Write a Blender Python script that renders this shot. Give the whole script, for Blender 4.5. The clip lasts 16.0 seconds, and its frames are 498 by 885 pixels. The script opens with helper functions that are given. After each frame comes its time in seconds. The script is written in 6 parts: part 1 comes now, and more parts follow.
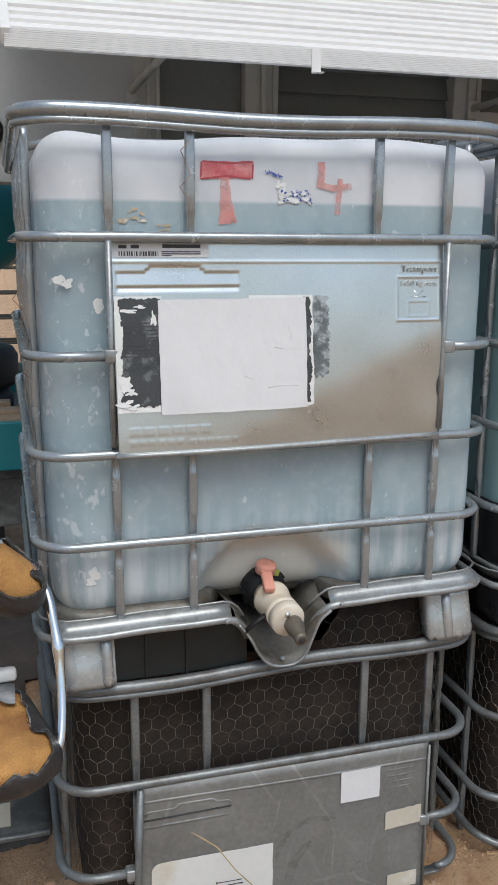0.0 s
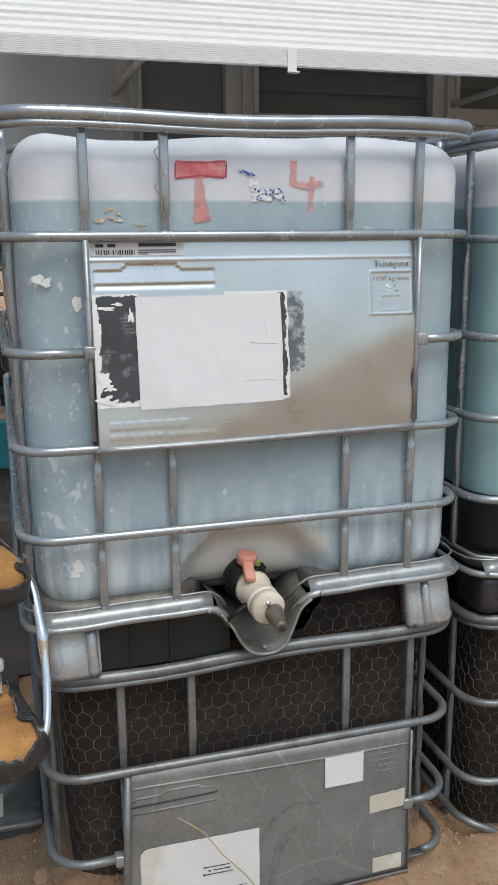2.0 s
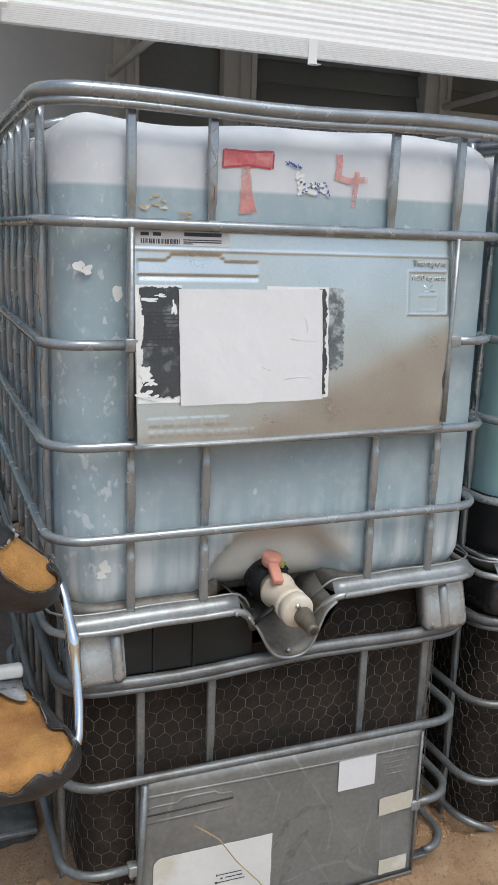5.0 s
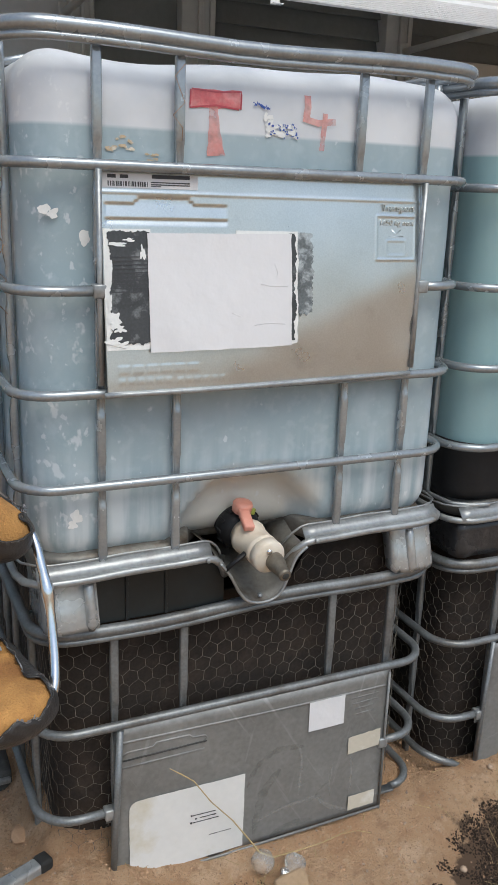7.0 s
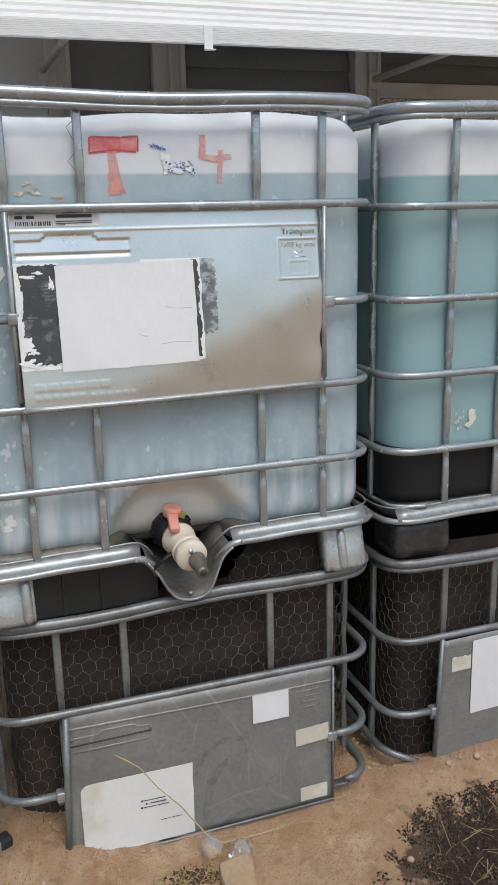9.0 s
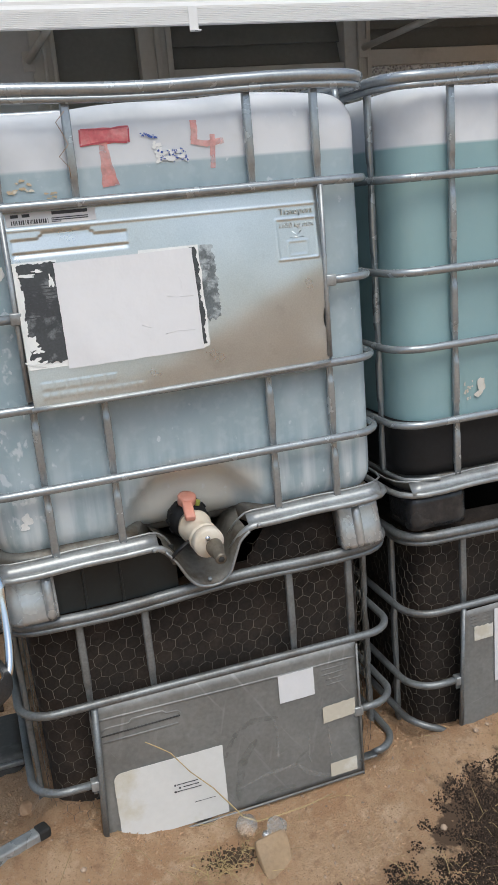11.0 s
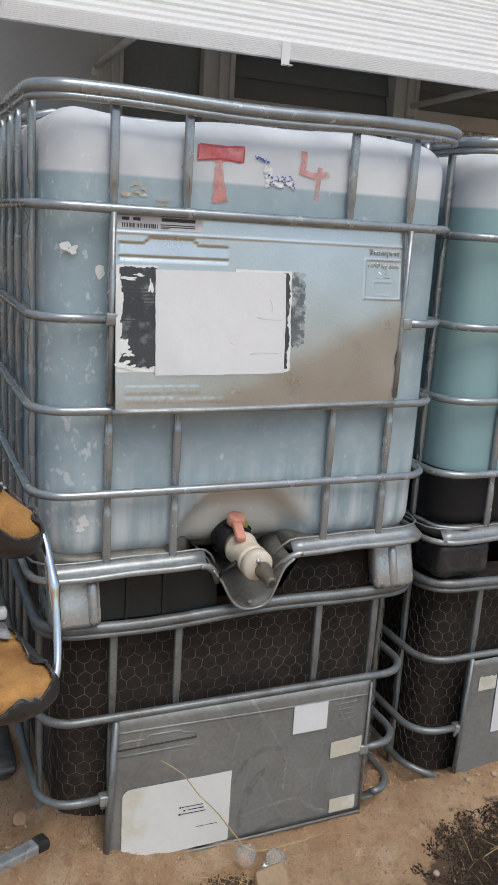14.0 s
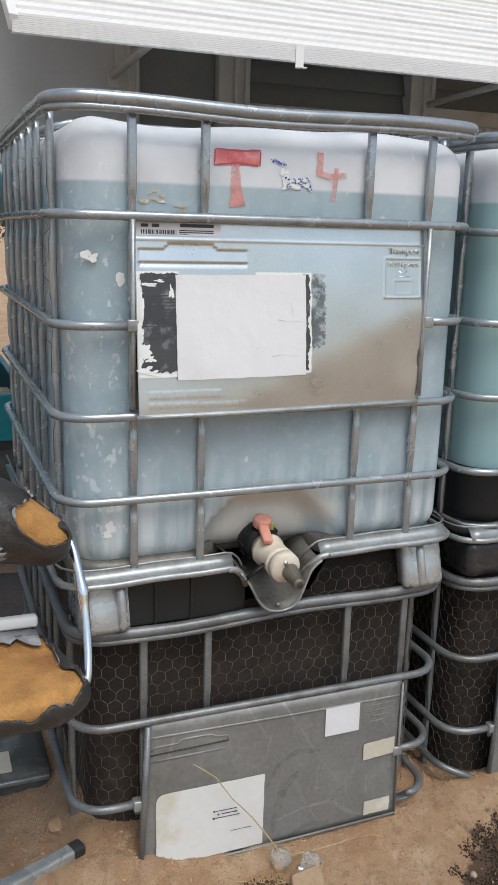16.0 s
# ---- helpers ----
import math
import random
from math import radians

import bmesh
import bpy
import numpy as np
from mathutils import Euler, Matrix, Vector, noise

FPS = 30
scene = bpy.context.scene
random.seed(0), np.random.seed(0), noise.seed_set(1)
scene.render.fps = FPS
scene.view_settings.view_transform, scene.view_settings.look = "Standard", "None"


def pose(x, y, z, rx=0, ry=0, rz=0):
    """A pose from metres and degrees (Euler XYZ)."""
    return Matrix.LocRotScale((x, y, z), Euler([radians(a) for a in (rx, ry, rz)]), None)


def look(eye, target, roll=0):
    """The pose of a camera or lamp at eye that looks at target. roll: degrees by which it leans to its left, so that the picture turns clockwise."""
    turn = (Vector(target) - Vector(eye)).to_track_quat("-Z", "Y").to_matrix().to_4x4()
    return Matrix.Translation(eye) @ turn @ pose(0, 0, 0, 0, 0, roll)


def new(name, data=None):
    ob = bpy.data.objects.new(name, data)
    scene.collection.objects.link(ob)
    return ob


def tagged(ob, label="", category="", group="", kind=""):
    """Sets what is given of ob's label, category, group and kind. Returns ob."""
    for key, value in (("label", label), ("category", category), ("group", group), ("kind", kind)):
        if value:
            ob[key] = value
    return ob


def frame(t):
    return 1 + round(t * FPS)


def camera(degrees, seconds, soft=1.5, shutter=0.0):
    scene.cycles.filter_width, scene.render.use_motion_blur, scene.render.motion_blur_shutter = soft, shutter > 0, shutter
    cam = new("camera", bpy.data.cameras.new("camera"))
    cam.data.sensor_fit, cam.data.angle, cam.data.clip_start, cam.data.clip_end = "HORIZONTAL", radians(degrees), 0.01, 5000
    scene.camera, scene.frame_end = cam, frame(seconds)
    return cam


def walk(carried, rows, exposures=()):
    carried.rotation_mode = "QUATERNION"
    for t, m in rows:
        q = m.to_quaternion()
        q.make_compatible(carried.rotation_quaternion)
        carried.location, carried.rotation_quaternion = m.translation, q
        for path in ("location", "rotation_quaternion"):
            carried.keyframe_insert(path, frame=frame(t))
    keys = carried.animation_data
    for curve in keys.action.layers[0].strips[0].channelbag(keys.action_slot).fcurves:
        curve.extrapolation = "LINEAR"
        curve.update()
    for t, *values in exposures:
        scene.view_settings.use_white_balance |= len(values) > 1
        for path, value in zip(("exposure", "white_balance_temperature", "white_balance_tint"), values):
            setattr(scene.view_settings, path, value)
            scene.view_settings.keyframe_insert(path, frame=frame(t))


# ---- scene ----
cam = camera(32.2, 16.0)
METRES, EYE, TILT, LEAN, TURN = 1.43, 1.63, 0.0, 0.0, -16.0
ROWS = [
    (0.0, 0.0, 0.0, 0.0, 0.06, -12.86, -0.28),
    (0.5, 0.0317, -0.0027, -0.0065, -1.05, -13.36, 0.15),
    (1.0, 0.0396, 0.0009, -0.0057, -1.16, -14.01, 1.11),
    (1.5, 0.0311, -0.0186, -0.0026, -0.12, -13.43, 1.08),
    (2.0, 0.031, -0.031, -0.0017, -0.19, -12.96, 0.54),
    (2.5, 0.028, -0.0373, 0.0035, -0.76, -12.26, 0.88),
    (3.0, 0.0294, -0.0198, -0.0017, -0.58, -12.57, 1.09),
    (3.5, -0.0085, 0.0079, -0.0116, -0.79, -14.87, 0.15),
    (6.0, -0.1765, 0.0074, 0.0017, -7.42, -12.65, -2.13),
    (6.5, -0.1707, 0.0121, -0.0056, -7.66, -13.57, -2.02),
    (7.0, -0.165, 0.0127, -0.0169, -8.34, -16.17, -1.96),
    (7.5, -0.088, -0.0397, -0.0058, -8.52, -15.71, -1.36),
    (8.0, 0.0512, -0.116, -0.0081, -6.6, -14.06, -1.09),
    (8.5, 0.0909, -0.139, -0.0077, -3.87, -14.11, 0.37),
    (9.0, 0.1007, -0.1309, -0.0126, -2.87, -14.5, 1.35),
    (11.5, 0.1056, -0.1256, 0.0049, -2.85, -16.42, 5.86),
    (12.0, 0.1043, -0.1149, -0.0027, -2.55, -14.98, 6.79),
    (12.5, 0.0941, -0.1037, -0.0186, -4.7, -16.19, 4.75),
    (13.0, 0.0313, -0.1046, -0.0121, -6.2, -15.66, 1.54),
    (13.5, -0.0932, -0.1038, -0.0156, -7.09, -14.84, -1.93),
    (14.0, -0.1365, -0.1228, -0.0034, -6.34, -14.05, -3.45),
    (14.5, -0.141, -0.1295, -0.0057, -5.22, -13.93, -3.49),
    (15.0, -0.1402, -0.1335, -0.006, -5.02, -14.19, -3.42),
    (15.5, -0.1407, -0.127, -0.0072, -4.91, -14.25, -2.68),
    (16.0, -0.1332, -0.1263, -0.0072, -5.02, -13.75, -1.56),
]
walk(cam, [(t, pose(0, 0, EYE, TILT, LEAN, TURN) @ pose(METRES * x, METRES * y, METRES * z, 90 + pitch, roll, yaw)) for t, x, y, z, yaw, pitch, roll in ROWS],
     exposures=[(0.0, 0.24, 6230, 3), (6.0, 0.30, 6240, 3), (9.0, 0.28, 6250, 3), (11.5, 0.30, 6270, 3), (12.5, 0.28, 6280, 3), (13.5, 0.28, 6280, 3), (14.1, 0.18, 6280, 3), (15.0, 0.29, 6290, 3), (16.0, 0.37, 6300, 3)])

# ---------------------------------------------------------------- light
world = bpy.data.worlds.new("world")
scene.world = world
world.use_nodes = True
wn, wl = world.node_tree.nodes, world.node_tree.links
sky = wn.new("ShaderNodeTexSky")
sky.sky_type = "NISHITA"
sky.sun_disc = False
sky.sun_elevation, sky.sun_rotation = radians(60), radians(176)
sky.air_density, sky.dust_density, sky.ozone_density = 1.0, 3.1, 1.2
wl.new(sky.outputs[0], wn["Background"].inputs[0])
wn["Background"].inputs[1].default_value = 0.13
sun = new("sun", bpy.data.lights.new("sun", "SUN"))
sun.data.energy, sun.data.angle, sun.data.color = 1.2, radians(40), (1.0, 0.965, 0.93)
sun.matrix_world = look((0.2, -2.6, 4.6), (0, 0, 0))

# ---------------------------------------------------------------- materials


def rgba(c):
    return (c[0], c[1], c[2], 1.0)


def material(name, base, rough=0.6, metal=0.0, var=0.25, scale=8.0, grain=120.0, bump=0.15, dist=0.004,
             tint=None, tint_scale=3.0, tint_cut=(0.55, 0.7), rvar=0.1, island=0.0, obrand=0.0, spec=0.5):
    """Principled surface: two scales of value variation, a second tone in patches, fine relief."""
    m = bpy.data.materials.new(name)
    m.use_nodes = True
    nd, lk = m.node_tree.nodes, m.node_tree.links
    b = nd["Principled BSDF"]
    tc = nd.new("ShaderNodeTexCoord")
    n1, n2 = nd.new("ShaderNodeTexNoise"), nd.new("ShaderNodeTexNoise")
    n1.inputs["Scale"].default_value, n1.inputs["Detail"].default_value = scale, 6
    n2.inputs["Scale"].default_value, n2.inputs["Detail"].default_value = grain, 4
    lk.new(tc.outputs["Object"], n1.inputs["Vector"])
    lk.new(tc.outputs["Object"], n2.inputs["Vector"])
    add = nd.new("ShaderNodeMath")
    add.operation = "ADD"
    lk.new(n1.outputs[0], add.inputs[0])
    lk.new(n2.outputs[0], add.inputs[1])
    mr = nd.new("ShaderNodeMapRange")
    mr.inputs[1].default_value, mr.inputs[2].default_value = 0.6, 1.4
    mr.inputs[3].default_value, mr.inputs[4].default_value = 1 - var, 1 + var
    lk.new(add.outputs[0], mr.inputs[0])
    col = nd.new("ShaderNodeMix")
    col.data_type = "RGBA"
    col.inputs["A"].default_value = rgba(base)
    col.inputs["B"].default_value = rgba(tint or base)
    if tint:
        n3 = nd.new("ShaderNodeTexNoise")
        n3.inputs["Scale"].default_value, n3.inputs["Detail"].default_value = tint_scale, 8
        n3.inputs["Roughness"].default_value = 0.65
        lk.new(tc.outputs["Object"], n3.inputs["Vector"])
        cut = nd.new("ShaderNodeMapRange")
        cut.inputs[1].default_value, cut.inputs[2].default_value = tint_cut
        lk.new(n3.outputs[0], cut.inputs[0])
        lk.new(cut.outputs[0], col.inputs["Factor"])
    else:
        col.inputs["Factor"].default_value = 0
    mul = nd.new("ShaderNodeVectorMath")
    mul.operation = "SCALE"
    lk.new(col.outputs["Result"], mul.inputs[0])
    fac = mr.outputs[0]
    if island or obrand:
        src = nd.new("ShaderNodeNewGeometry").outputs["Random Per Island"] if island else nd.new("ShaderNodeObjectInfo").outputs["Random"]
        r2 = nd.new("ShaderNodeMapRange")
        w = island or obrand
        r2.inputs[3].default_value, r2.inputs[4].default_value = 1 - w, 1 + w
        lk.new(src, r2.inputs[0])
        mm = nd.new("ShaderNodeMath")
        mm.operation = "MULTIPLY"
        lk.new(fac, mm.inputs[0])
        lk.new(r2.outputs[0], mm.inputs[1])
        fac = mm.outputs[0]
    lk.new(fac, mul.inputs["Scale"])
    lk.new(mul.outputs[0], b.inputs["Base Color"])
    rr = nd.new("ShaderNodeMapRange")
    rr.inputs[3].default_value, rr.inputs[4].default_value = max(0.02, rough - rvar), min(1, rough + rvar)
    lk.new(n1.outputs[0], rr.inputs[0])
    lk.new(rr.outputs[0], b.inputs["Roughness"])
    b.inputs["Metallic"].default_value = metal
    b.inputs["Specular IOR Level"].default_value = spec
    if bump:
        bp = nd.new("ShaderNodeBump")
        bp.inputs["Strength"].default_value, bp.inputs["Distance"].default_value = bump, dist
        lk.new(add.outputs[0], bp.inputs["Height"])
        lk.new(bp.outputs[0], b.inputs["Normal"])
    return m


M = {}
M["galv"] = material("galvanised_tube", (0.36, 0.385, 0.40), 0.25, 0.54, 0.14, 20, 160, 0.06, 0.002, (0.28, 0.30, 0.312), 9, (0.46, 0.74))
M["galv_dull"] = material("weathered_galvanised_tube", (0.212, 0.222, 0.226), 0.40, 0.45, 0.28, 18, 160, 0.18, 0.002, (0.145, 0.138, 0.13), 8, (0.52, 0.70))
M["tray"] = material("galvanised_tray", (0.36, 0.372, 0.375), 0.36, 0.5, 0.22, 14, 120, 0.12, 0.002, (0.27, 0.272, 0.27), 10, (0.46, 0.64))
M["foot"] = material("bright_pressed_steel", (0.45, 0.465, 0.47), 0.27, 0.5, 0.18, 14, 120, 0.10, 0.002, (0.33, 0.34, 0.345), 12, (0.50, 0.66))
M["plate"] = material("bright_zinc_plate", (0.61, 0.645, 0.65), 0.30, 0.90, 0.11, 9, 300, 0.05, 0.0012, (0.45, 0.47, 0.475), 14, (0.60, 0.90), 0.07)
M["plate_dull"] = material("dull_zinc_plate", (0.232, 0.230, 0.222), 0.55, 0.35, 0.18, 9, 90, 0.06, 0.002, (0.29, 0.288, 0.278), 6, (0.52, 0.70))
M["paper"] = material("white_paper", (0.71, 0.70, 0.71), 0.7, 0, 0.02, 7, 22, 0.35, 0.006, (0.65, 0.64, 0.65), 4, (0.5, 0.7))
M["paper_old"] = material("yellowed_paper", (0.56, 0.51, 0.42), 0.75, 0, 0.06, 9, 80, 0.1, 0.002, (0.64, 0.61, 0.55), 12, (0.5, 0.6))
M["glue"] = material("yellowed_glue", (0.52, 0.40, 0.26), 0.6, 0, 0.15, 30, 120, 0.1, 0.001, (0.64, 0.58, 0.48), 40, (0.5, 0.6))
M["label_black"] = material("scraped_black_label", (0.052, 0.055, 0.058), 0.5, 0.1, 0.3, 20, 200, 0.1, 0.001, (0.20, 0.21, 0.215), 18, (0.57, 0.68))
M["label_residue"] = material("label_residue", (0.16, 0.175, 0.18), 0.55, 0.5, 0.35, 30, 200, 0.1, 0.001, (0.42, 0.45, 0.46), 26, (0.45, 0.55))
M["ink"] = material("dark_ink", (0.05, 0.05, 0.055), 0.6, 0, 0.2, 30, 200, 0)
M["red"] = material("red_marker", (0.62, 0.13, 0.14), 0.5, 0, 0.15, 25, 150, 0, 0.001, (0.72, 0.32, 0.31), 14, (0.42, 0.62))
M["red_faint"] = material("faded_red_marker", (0.70, 0.27, 0.24), 0.5, 0, 0.1, 25, 150, 0, 0.001, (0.72, 0.42, 0.39), 16, (0.45, 0.65))
M["blue"] = material("blue_marker", (0.05, 0.10, 0.36), 0.5, 0, 0.2, 30, 150, 0)
M["flake"] = material("white_flaking_paper", (0.78, 0.78, 0.76), 0.7, 0, 0.05, 30, 150, 0.1)
M["soil"] = None
M["white"] = material("white_painted_aluminium", (0.74, 0.715, 0.69), 0.42, 0, 0.03, 4, 50, 0.04, 0.002, (0.62, 0.595, 0.575), 4, (0.55, 0.75))
M["wall"] = material("white_rendered_wall", (0.47, 0.475, 0.46), 0.8, 0, 0.05, 3, 70, 0.25, 0.003, (0.42, 0.42, 0.405), 1.5, (0.5, 0.75))
M["frame"] = material("beige_window_frame_paint", (0.47, 0.455, 0.41), 0.55, 0, 0.06, 6, 60, 0.06, 0.002, (0.34, 0.32, 0.28), 5, (0.55, 0.72))
M["louvre"] = material("dark_shutter", (0.165, 0.170, 0.155), 0.5, 0, 0.12, 6, 60, 0.1, 0.002, (0.18, 0.175, 0.16), 4, (0.5, 0.7))
# Near-black for openings; their shade is put into this colour.
M["dark"] = material("dark_opening", (0.045, 0.045, 0.043), 0.8, 0, 0.1, 4, 30, 0)
M["foam"] = material("orange_foam", (0.46, 0.235, 0.072), 0.95, 0, 0.2, 14, 220, 0.6, 0.007, (0.28, 0.125, 0.04), 9, (0.46, 0.68))
M["vinyl"] = material("grey_vinyl", (0.036, 0.033, 0.032), 0.42, 0, 0.25, 12, 160, 0.4, 0.004, (0.085, 0.08, 0.075), 16, (0.55, 0.66))
M["vinyl_light"] = material("peeling_grey_vinyl", (0.24, 0.24, 0.25), 0.6, 0, 0.15, 20, 160, 0.4, 0.004, (0.36, 0.36, 0.37), 14, (0.5, 0.66))
M["chrome"] = material("chrome", (0.75, 0.76, 0.78), 0.14, 1.0, 0.06, 8, 90, 0.02, 0.001)
M["wire"] = material("rusty_chicken_wire", (0.185, 0.162, 0.132), 0.7, 0.2, 0.35, 20, 100, 0, 0.001, (0.085, 0.062, 0.045), 7, (0.45, 0.65))
M["black"] = material("black_plastic", (0.014, 0.014, 0.015), 0.5, 0, 0.2, 8, 90, 0.05, 0.002, spec=0.25)
M["black_sheet"] = material("dusty_black_plastic", (0.03, 0.03, 0.032), 0.25, 0, 0.25, 8, 70, 0.3, 0.006, (0.09, 0.085, 0.08), 6, (0.52, 0.75))
M["cream"] = material("cream_plastic", (0.64, 0.56, 0.45), 0.42, 0, 0.06, 16, 90, 0.04, 0.001, (0.50, 0.38, 0.25), 12, (0.5, 0.72))
M["salmon"] = material("salmon_plastic", (0.62, 0.27, 0.20), 0.45, 0, 0.08, 18, 90, 0.04, 0.001, (0.68, 0.36, 0.29), 16, (0.5, 0.7))
M["nozzle"] = material("dirty_brass", (0.19, 0.165, 0.13), 0.5, 0.6, 0.25, 30, 120, 0.1, 0.001)
M["dirty_tray"] = material("soiled_steel", (0.20, 0.19, 0.17), 0.55, 0.5, 0.25, 14, 90, 0.15, 0.002, (0.12, 0.095, 0.07), 12, (0.5, 0.66))
M["teal"] = material("teal_paint", (0.02, 0.19, 0.22), 0.4, 0, 0.12, 2, 30, 0.05, 0.003, (0.03, 0.13, 0.15), 1.5, (0.5, 0.7))
M["rubber"] = material("tyre_rubber", (0.022, 0.021, 0.02), 0.75, 0, 0.2, 8, 60, 0.3)
M["timber"] = material("bleached_timber", (0.36, 0.26, 0.17), 0.8, 0, 0.2, 6, 60, 0.3)
M["straw"] = material("straw", (0.50, 0.37, 0.18), 0.8, 0, 0.15, 20, 90, 0.1, island=0.3)
M["stone"] = material("pebble", (0.33, 0.235, 0.165), 0.85, 0, 0.15, 30, 150, 0.3, 0.002, (0.40, 0.31, 0.24), 20, (0.5, 0.7), island=0.25)
M["mulch"] = material("black_mulch", (0.045, 0.032, 0.024), 0.95, 0, 0.3, 40, 200, 0.3, 0.002, island=0.6, spec=0.1)
M["litter"] = material("rotted_leaf_litter", (0.095, 0.066, 0.045), 0.95, 0, 0.3, 40, 200, 0.3, 0.002, island=0.5, spec=0.1)
M["clod"] = material("soil_clod", (0.43, 0.268, 0.158), 0.95, 0, 0.15, 30, 180, 0.5, 0.003, island=0.14)
M["brown"] = material("brown_card", (0.32, 0.22, 0.13), 0.7, 0, 0.2, 16, 90, 0.3, 0.003, (0.22, 0.14, 0.08), 12, (0.5, 0.7))
M["foil"] = material("crumpled_foil", (0.8, 0.8, 0.8), 0.2, 1.0, 0.1, 60, 300, 0.8, 0.004)
M["machine"] = material("grey_steel_box", (0.062, 0.061, 0.057), 0.55, 0.0, 0.15, 8, 60, 0.1, 0.002, (0.17, 0.17, 0.165), 8, (0.5, 0.7))
# Brown-black for the sheets that stand in for the cages' shaded inside.
M["inner_shade"] = material("cage_shade_brown", (0.021, 0.0150, 0.0112), 0.9, 0, 0.45, 7, 110, 0.3, 0.006, (0.042, 0.029, 0.021), 9, (0.48, 0.66))
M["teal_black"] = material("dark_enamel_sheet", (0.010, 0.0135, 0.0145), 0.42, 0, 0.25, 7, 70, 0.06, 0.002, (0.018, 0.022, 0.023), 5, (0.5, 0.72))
M["cap"] = material("white_plastic_cap", (0.68, 0.61, 0.51), 0.4, 0, 0.05, 16, 90, 0.04, 0.001, (0.56, 0.46, 0.34), 14, (0.55, 0.75))
M["paper_soiled"] = material("soiled_white_label", (0.70, 0.69, 0.67), 0.7, 0, 0.04, 7, 60, 0.15, 0.003, (0.58, 0.53, 0.42), 5, (0.54, 0.72))
# Dark brown that puts the shade on the soil into colour.
M["mat"] = material("shaded_soil_brown", (0.055, 0.043, 0.035), 0.9, 0, 0.3, 4, 50, 0.3, 0.006, (0.085, 0.062, 0.047), 5, (0.5, 0.7))
M["dry_brown"] = material("dry_brown_stalk", (0.22, 0.12, 0.06), 0.8, 0, 0.2, 20, 90, 0.1)
M["red_dark"] = material("dark_red_marker", (0.42, 0.06, 0.08), 0.5, 0, 0.2, 25, 150, 0)
M["yellow"] = material("yellow_plastic", (0.62, 0.45, 0.03), 0.5, 0, 0.1, 30, 100, 0)
M["lime"] = material("yellow_green_plastic", (0.30, 0.32, 0.06), 0.5, 0, 0.1, 30, 100, 0)
M["far"] = material("dark_branches", (0.035, 0.035, 0.03), 0.9, 0, 0.3, 6, 30, 0)


def worn(m, lo, hi, scale):
    """Marker film rubbed thin in places."""
    nd, lk = m.node_tree.nodes, m.node_tree.links
    tc, n, r = nd.new("ShaderNodeTexCoord"), nd.new("ShaderNodeTexNoise"), nd.new("ShaderNodeMapRange")
    n.inputs["Scale"].default_value, n.inputs["Detail"].default_value = scale, 5
    r.inputs[1].default_value, r.inputs[2].default_value, r.inputs[3].default_value, r.inputs[4].default_value = 0.35, 0.62, lo, hi
    lk.new(tc.outputs["Object"], n.inputs["Vector"])
    lk.new(n.outputs[0], r.inputs[0])
    lk.new(r.outputs[0], nd["Principled BSDF"].inputs["Alpha"])


def scratched(m, light, sets):
    """Thin pale scratches in a few directions over a sheet."""
    nd, lk = m.node_tree.nodes, m.node_tree.links
    b = nd["Principled BSDF"]
    tc = nd.new("ShaderNodeTexCoord")
    for angle, along, across, cutoff in sets:
        rot, mp, n, r, x = nd.new("ShaderNodeMapping"), nd.new("ShaderNodeMapping"), nd.new("ShaderNodeTexNoise"), nd.new("ShaderNodeMapRange"), nd.new("ShaderNodeMix")
        rot.inputs["Rotation"].default_value = (0, math.radians(angle), 0)
        mp.inputs["Scale"].default_value = (along, 1, across)
        n.inputs["Scale"].default_value, n.inputs["Detail"].default_value = 1.0, 3
        r.inputs[1].default_value, r.inputs[2].default_value, r.inputs[4].default_value = cutoff, cutoff + 0.10, 0.38
        x.data_type = "RGBA"
        lk.new(tc.outputs["Object"], rot.inputs[0])
        lk.new(rot.outputs[0], mp.inputs[0])
        lk.new(mp.outputs[0], n.inputs["Vector"])
        lk.new(n.outputs[0], r.inputs[0])
        lk.new(r.outputs[0], x.inputs["Factor"])
        lk.new(b.inputs["Base Color"].links[0].from_socket, x.inputs["A"])
        x.inputs["B"].default_value = rgba(light)
        lk.new(x.outputs["Result"], b.inputs["Base Color"])


M["dust"] = material("pale_dust_smear", (0.42, 0.41, 0.39), 0.8, 0, 0.15, 30, 150, 0)
M["grime"] = material("dark_grime_smear", (0.13, 0.13, 0.13), 0.6, 0, 0.15, 30, 150, 0)
worn(M["dust"], 0.0, 0.32, 60)
worn(M["grime"], 0.0, 0.26, 45)
worn(M["red_faint"], 0.35, 0.85, 40)
worn(M["red"], 0.72, 0.98, 30)
scratched(M["plate_dull"], (0.42, 0.42, 0.41), ((12, 5, 140, 0.70), (-58, 4, 60, 0.66), (75, 4, 45, 0.67)))


